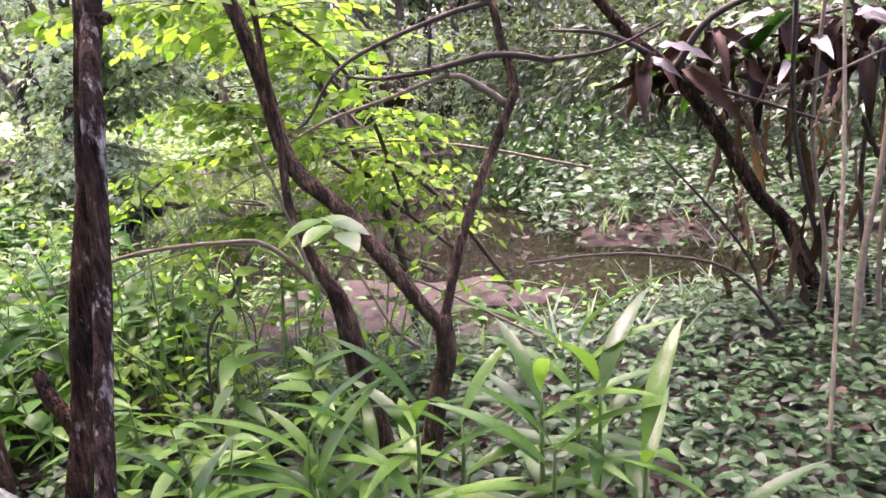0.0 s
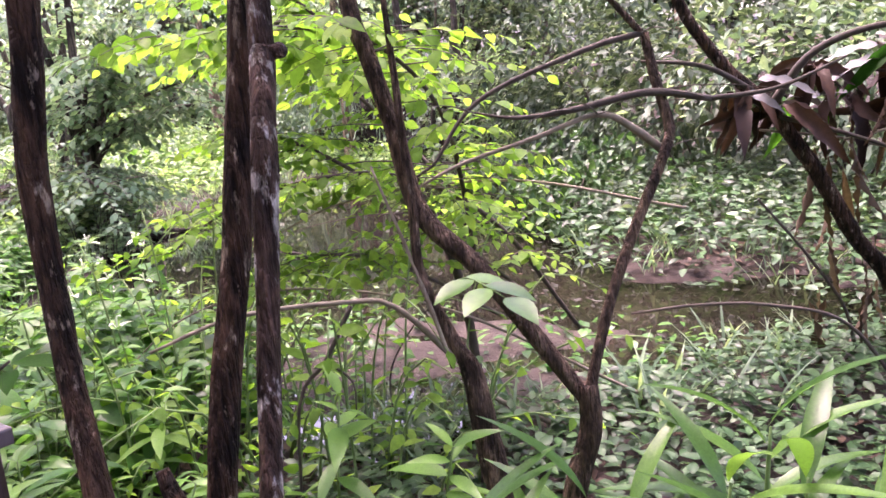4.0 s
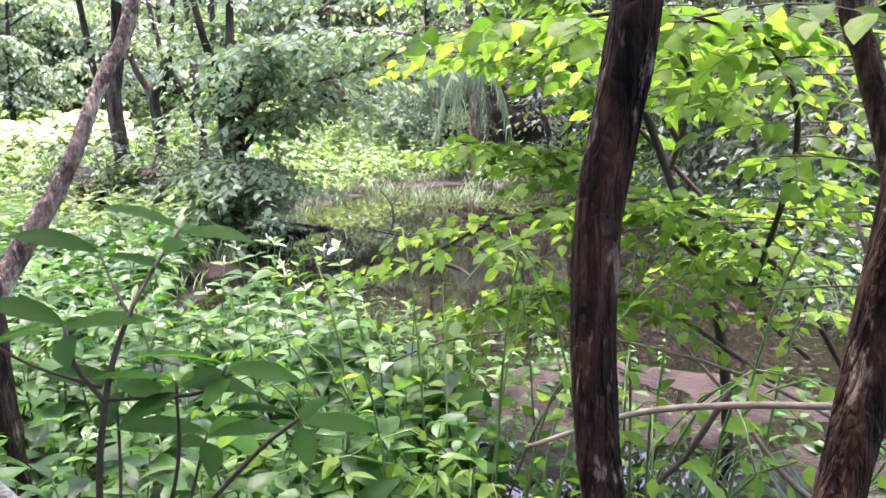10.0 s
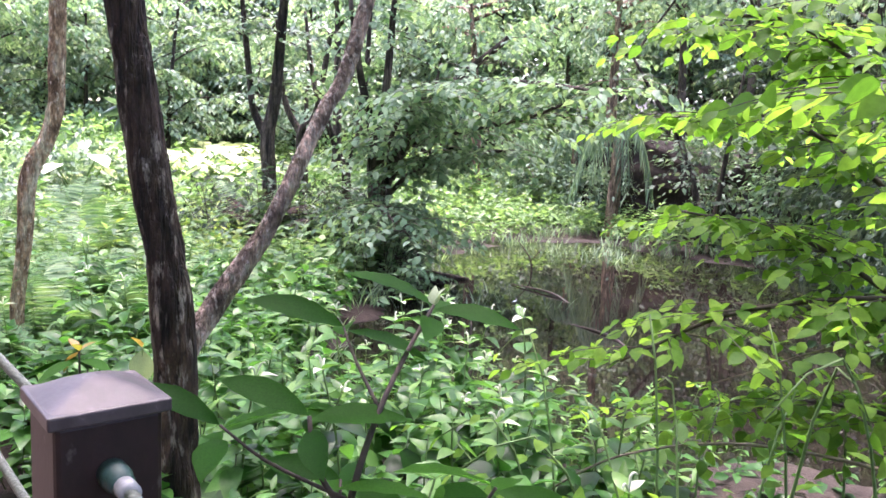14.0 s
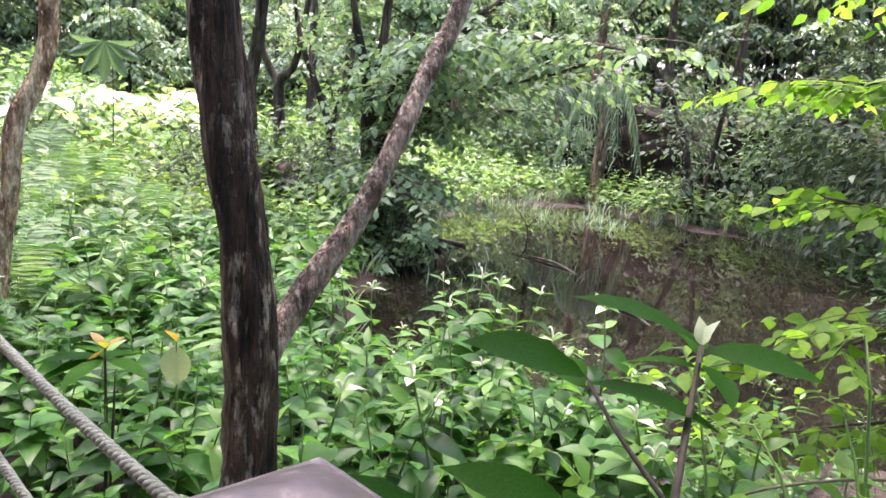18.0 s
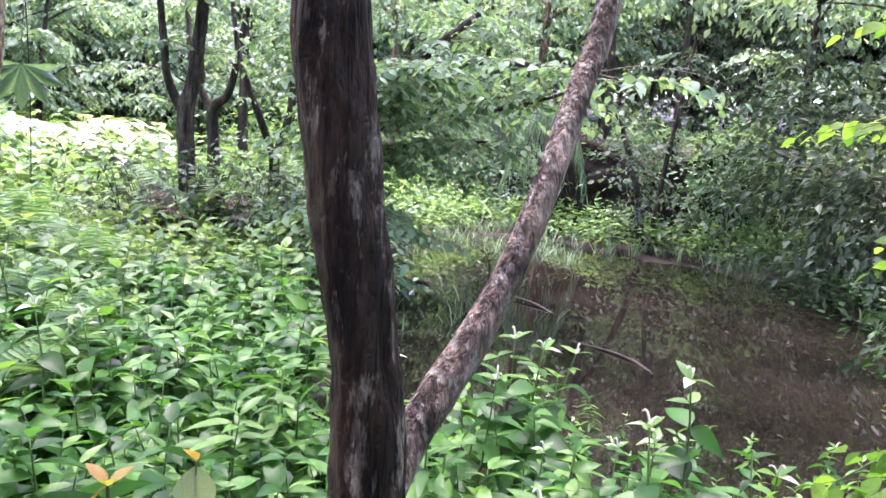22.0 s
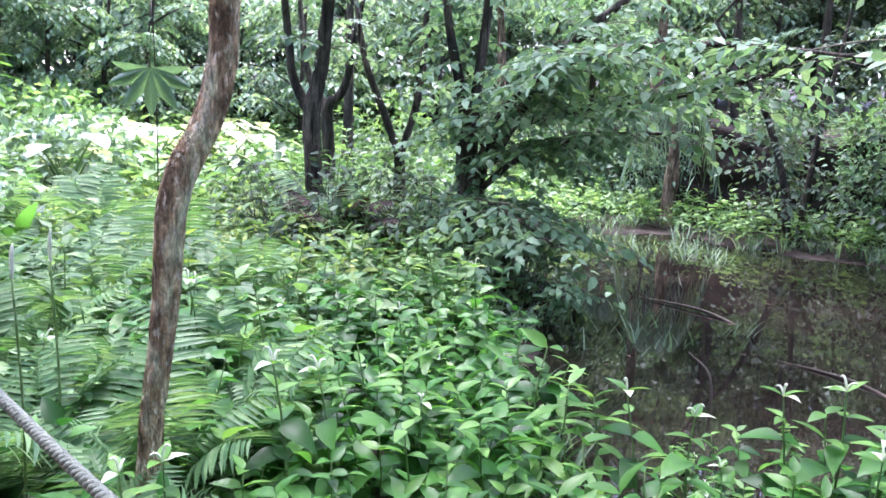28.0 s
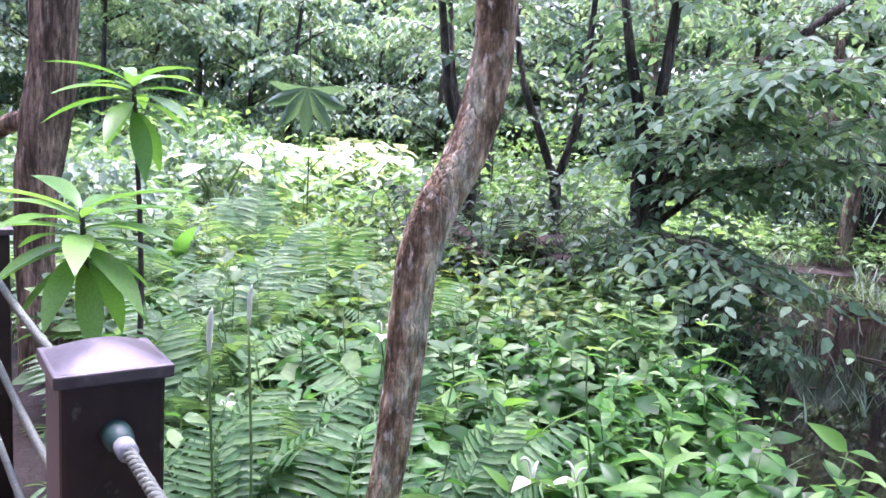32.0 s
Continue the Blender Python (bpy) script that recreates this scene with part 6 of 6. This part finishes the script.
# ---------- big-leaved plants in the clearing ----------
def taro(x, y, n, size, seed):
    z = float(height(x, y))
    t = thing("elephant_ear_plant", "broad elephant-ear leaves on upright stalks, coloured pale for sun glare", "plant", "elephant-ear plants", at=(x, y, z))
    r = np.random.default_rng(seed)
    for k in range(n):
        a, L = 2 * math.pi * k / n + r.uniform(-0.3, 0.3), r.uniform(0.6, 1.05)
        tip = np.array((0.45 * L * math.cos(a), 0.45 * L * math.sin(a), L))
        s = part("stalk", mesh_of("stalk", *tube([(0, 0, 0, 0.02), (*(tip * (0.3, 0.3, 0.6)), 0.015), (*tip, 0.009)], 6, 0.1), STEM), t)
        m = Matrix.Translation(tip) @ aim((math.cos(a), math.sin(a), -0.25), (0, 0, 1)).to_4x4() @ Matrix.Scale(size * r.uniform(0.8, 1.2), 4) @ Matrix.Translation((-0.25, 0, 0))
        part("leaf", TARO, s, at=m)


# near-white leaf colour paints the sun glare on the clearing's big leaves
TARO = mesh_of("glare_taro_leaf", *blade(0.42, 0.3, 0.15, 0.2, 8, 0.8), PALE)
r6 = np.random.default_rng(66)
for k in range(30):
    x = r6.uniform(-18.0, -14.2)
    y = 4.0 + 0.55 * (-14.2 - x) + r6.uniform(-0.2, 3.0)
    taro(x, y, int(r6.integers(5, 8)), 0.34, 600 + k)


def strap_plant(x, y, n, tall, mat, seed):
    """A clump of upright sword-shaped leaves that bow at their tips."""
    t = thing("strap_leaved_plant", "clump of long upright bright green strap leaves", "plant", "strap-leaved plants in the clearing", at=(x, y, float(height(x, y))))
    r = np.random.default_rng(seed)
    me = mesh_of("strap_leaf", *blade(0.085, 0.5, 0.35, 0.55, 7, 0.8), mat)
    for k in range(n):
        a = 2.4 * k + r.uniform(-0.3, 0.3)
        up = r.uniform(0.7, 2.4)
        m = Matrix.Translation((0.05 * math.cos(a), 0.05 * math.sin(a), r.uniform(0, 0.25) * tall)) @ aim((math.cos(a), math.sin(a), up), (-math.cos(a), -math.sin(a), 1.5)).to_4x4() @ Matrix.Scale(tall * r.uniform(0.65, 1.1), 4)
        part("leaf", me, t, at=m)


for k in range(30):
    x, y = r6.uniform(-18.0, -12.8), r6.uniform(2.0, 9.5)
    strap_plant(x, y, int(r6.integers(9, 14)), r6.uniform(0.7, 1.15), (HERB_YOUNG, HERB_FAR, HAZY_FOREST)[k % 3], 640 + k)
taro(-12.7, 3.35, 6, 0.38, 690)
for k in range(10):
    x, y = r6.uniform(-11.5, -8.2), r6.uniform(1.3, 2.7)
    strap_plant(x, y, 10, r6.uniform(0.5, 0.75), HERB, 671 + k)


def lobed_leaf_plant():
    """A hanging hand-shaped leaf on a long stalk, with a thin stem from the ground."""
    base = (-10.95, 3.5, float(height(-10.95, 3.5)))
    t = thing("lobed_leaf_plant", "tall thin plant with a hanging hand-shaped dark green leaf", "plant", at=base)
    part("stem", mesh_of("lobed_stem", *tube([(-0.55, 0.35, -0.05, 0.008), (-0.5, 0.32, 1.2, 0.006), (-0.3, 0.2, 2.2, 0.005), (-0.1, 0.1, 2.35, 0.005), (0.0, 0.05, 2.1, 0.004)], 8, 0.1), TWIG), t)
    a = np.radians(np.linspace(-98, 98, 81))
    lobe = 1 - 2 * np.abs(a / 0.58 - np.round(a / 0.58))
    reach = 0.44 * (1 - 0.25 * (np.abs(a) / 2.2) ** 2) * (0.48 + 0.52 * np.clip(lobe, 0, 1) ** 0.9)
    down, side, out = np.array((0.12, -0.05, -1.0)), np.array((0.41, 0.91, 0.0)), np.array((0.91, -0.41, 0.2))
    hub = np.array((0.05, 0.02, 1.72))
    rows = [[hub + f * reach[k] * (math.cos(a[k]) * down + math.sin(a[k]) * side) + out * (0.05 * f * lobe[k] - 0.10 * f * f) for k in range(81)] for f in (0.02, 0.35, 0.7, 1.0)]
    faces = [[81 * i + k, 81 * i + k + 1, 81 * i + 82 + k, 81 * i + 81 + k] for i in range(3) for k in range(80)]
    part("leaf", mesh_of("lobed_leaf", np.vstack(rows), faces, MIDLEAF), t)
    part("stalk", mesh_of("stalk", *tube([(0.0, 0.05, 2.1, 0.006), (0.03, 0.03, 1.95, 0.005), (*hub, 0.004)], 6, 0.05), STEM), t)


lobed_leaf_plant()


def grass_tufts(name, label, places, tall, mat, per, seed):
    r = np.random.default_rng(seed)
    n = len(places) * per
    xy = np.repeat(places, per, 0) + r.normal(0, 0.05, (n, 2))
    pos = np.column_stack([xy, np.maximum(height(xy[:, 0], xy[:, 1]), WATER_Z - 0.05)])
    a = r.uniform(0, 2 * np.pi, n)
    axis = np.column_stack([0.35 * np.cos(a), 0.35 * np.sin(a), np.ones(n)])
    norm = np.column_stack([-np.cos(a), -np.sin(a), np.full(n, 0.3)])
    tagged(new(name, mesh_of(name, *leaves(pos, axis, norm, tall * r.uniform(0.5, 1.2, n), blade(0.03, 0.3, 0.3, 0.35, 4)), mat)), label, "grass", kind="stuff")


r7 = np.random.default_rng(77)
edge_spots = np.column_stack([r7.uniform(-11.5, -0.8, 4000), r7.uniform(2.2, 11.8, 4000)])
dd = shore_distance(edge_spots[:, 0], edge_spots[:, 1])
grass_tufts("shore_grass", "thin grass and reeds along the water's edge", edge_spots[(dd > -0.15) & (dd < 0.6)][:330], 0.27, MIDLEAF, 6, 78)

r8 = np.random.default_rng(88)
reeds = np.column_stack([r8.uniform(-7.3, -6.0, 34), r8.uniform(4.2, 5.7, 34)])
grass_tufts("pond_reeds", "thin reeds standing in the shallow water", reeds, 0.20, MIDLEAF, 4, 89)
far_reeds = np.column_stack([r8.uniform(-10.0, -7.6, 60), r8.uniform(8.2, 9.6, 60)])
grass_tufts("far_reeds", "sparse pale grass on the far muddy shore", far_reeds, 0.20, MIDLEAF, 5, 90)
for k, line in enumerate(([(-7.6, 7.0, 0.02, 0.012), (-7.62, 6.98, 0.25, 0.010), (-7.75, 6.9, 0.45, 0.005)], [(-7.62, 6.98, 0.22, 0.007), (-7.5, 7.05, 0.4, 0.004)],
                          [(-6.0, 5.9, 0.07, 0.014), (-6.5, 6.1, 0.12, 0.012), (-7.1, 6.15, 0.11, 0.006)], [(-4.6, 4.9, 0.06, 0.012), (-5.1, 5.2, 0.11, 0.010), (-5.7, 5.3, 0.09, 0.005)],
                          [(-5.4, 4.0, 0.06, 0.008), (-5.45, 4.05, 0.28, 0.006), (-5.6, 4.1, 0.36, 0.003)])):
    tagged(new("dead_twig", mesh_of("dead_twig", *tube(line, 7, 0.04, 0.05, k), TWIG)), "dead twig sticking out of the pond water", "twig", "twigs in the pond")
n = 70
fx, fy = r8.uniform(-8.8, -2.4, n), r8.uniform(2.9, 8.5, n)
keep = shore_distance(fx, fy) < -0.1
pos = np.column_stack([fx, fy, np.full(n, WATER_Z + 0.004)])[keep]
a = r8.uniform(0, 2 * np.pi, len(pos))
tagged(new("floating_leaves", mesh_of("floating_leaves", *leaves(pos, np.column_stack([np.cos(a), np.sin(a), 0 * a]), np.tile((0, 0, 1.0), (len(pos), 1)), 0.055 * r8.uniform(0.5, 1.2, len(pos)), blade(0.25, 0.4, 0.05, 0.0, 4)), LITTER)), "small brown leaves floating on the pond", "leaves", kind="stuff")


# ---------- unseen trees added to block light -----------------
# three tall trees out of view, shading the right bank
for k, (x, y) in enumerate(((2.6, 6.4), (1.6, 9.6), (2.2, 3.6))):
    forest_tree(x, y, 6.6, 2.9, 3600, 0.2, MIDLEAF, 760 + k, 0.62, thick=0.11)
# unseen row behind the boardwalk, closing off skylight on the posts' fronts
for k in range(22):
    x, y = -15 + 1.05 * k + r6.uniform(-0.4, 0.4), r6.uniform(-5.5, -3.2)
    forest_tree(x, y, r6.uniform(5.5, 7.5), 1.9, 1500, 0.4, MIDLEAF, 700 + k, 0.08, thick=0.14)
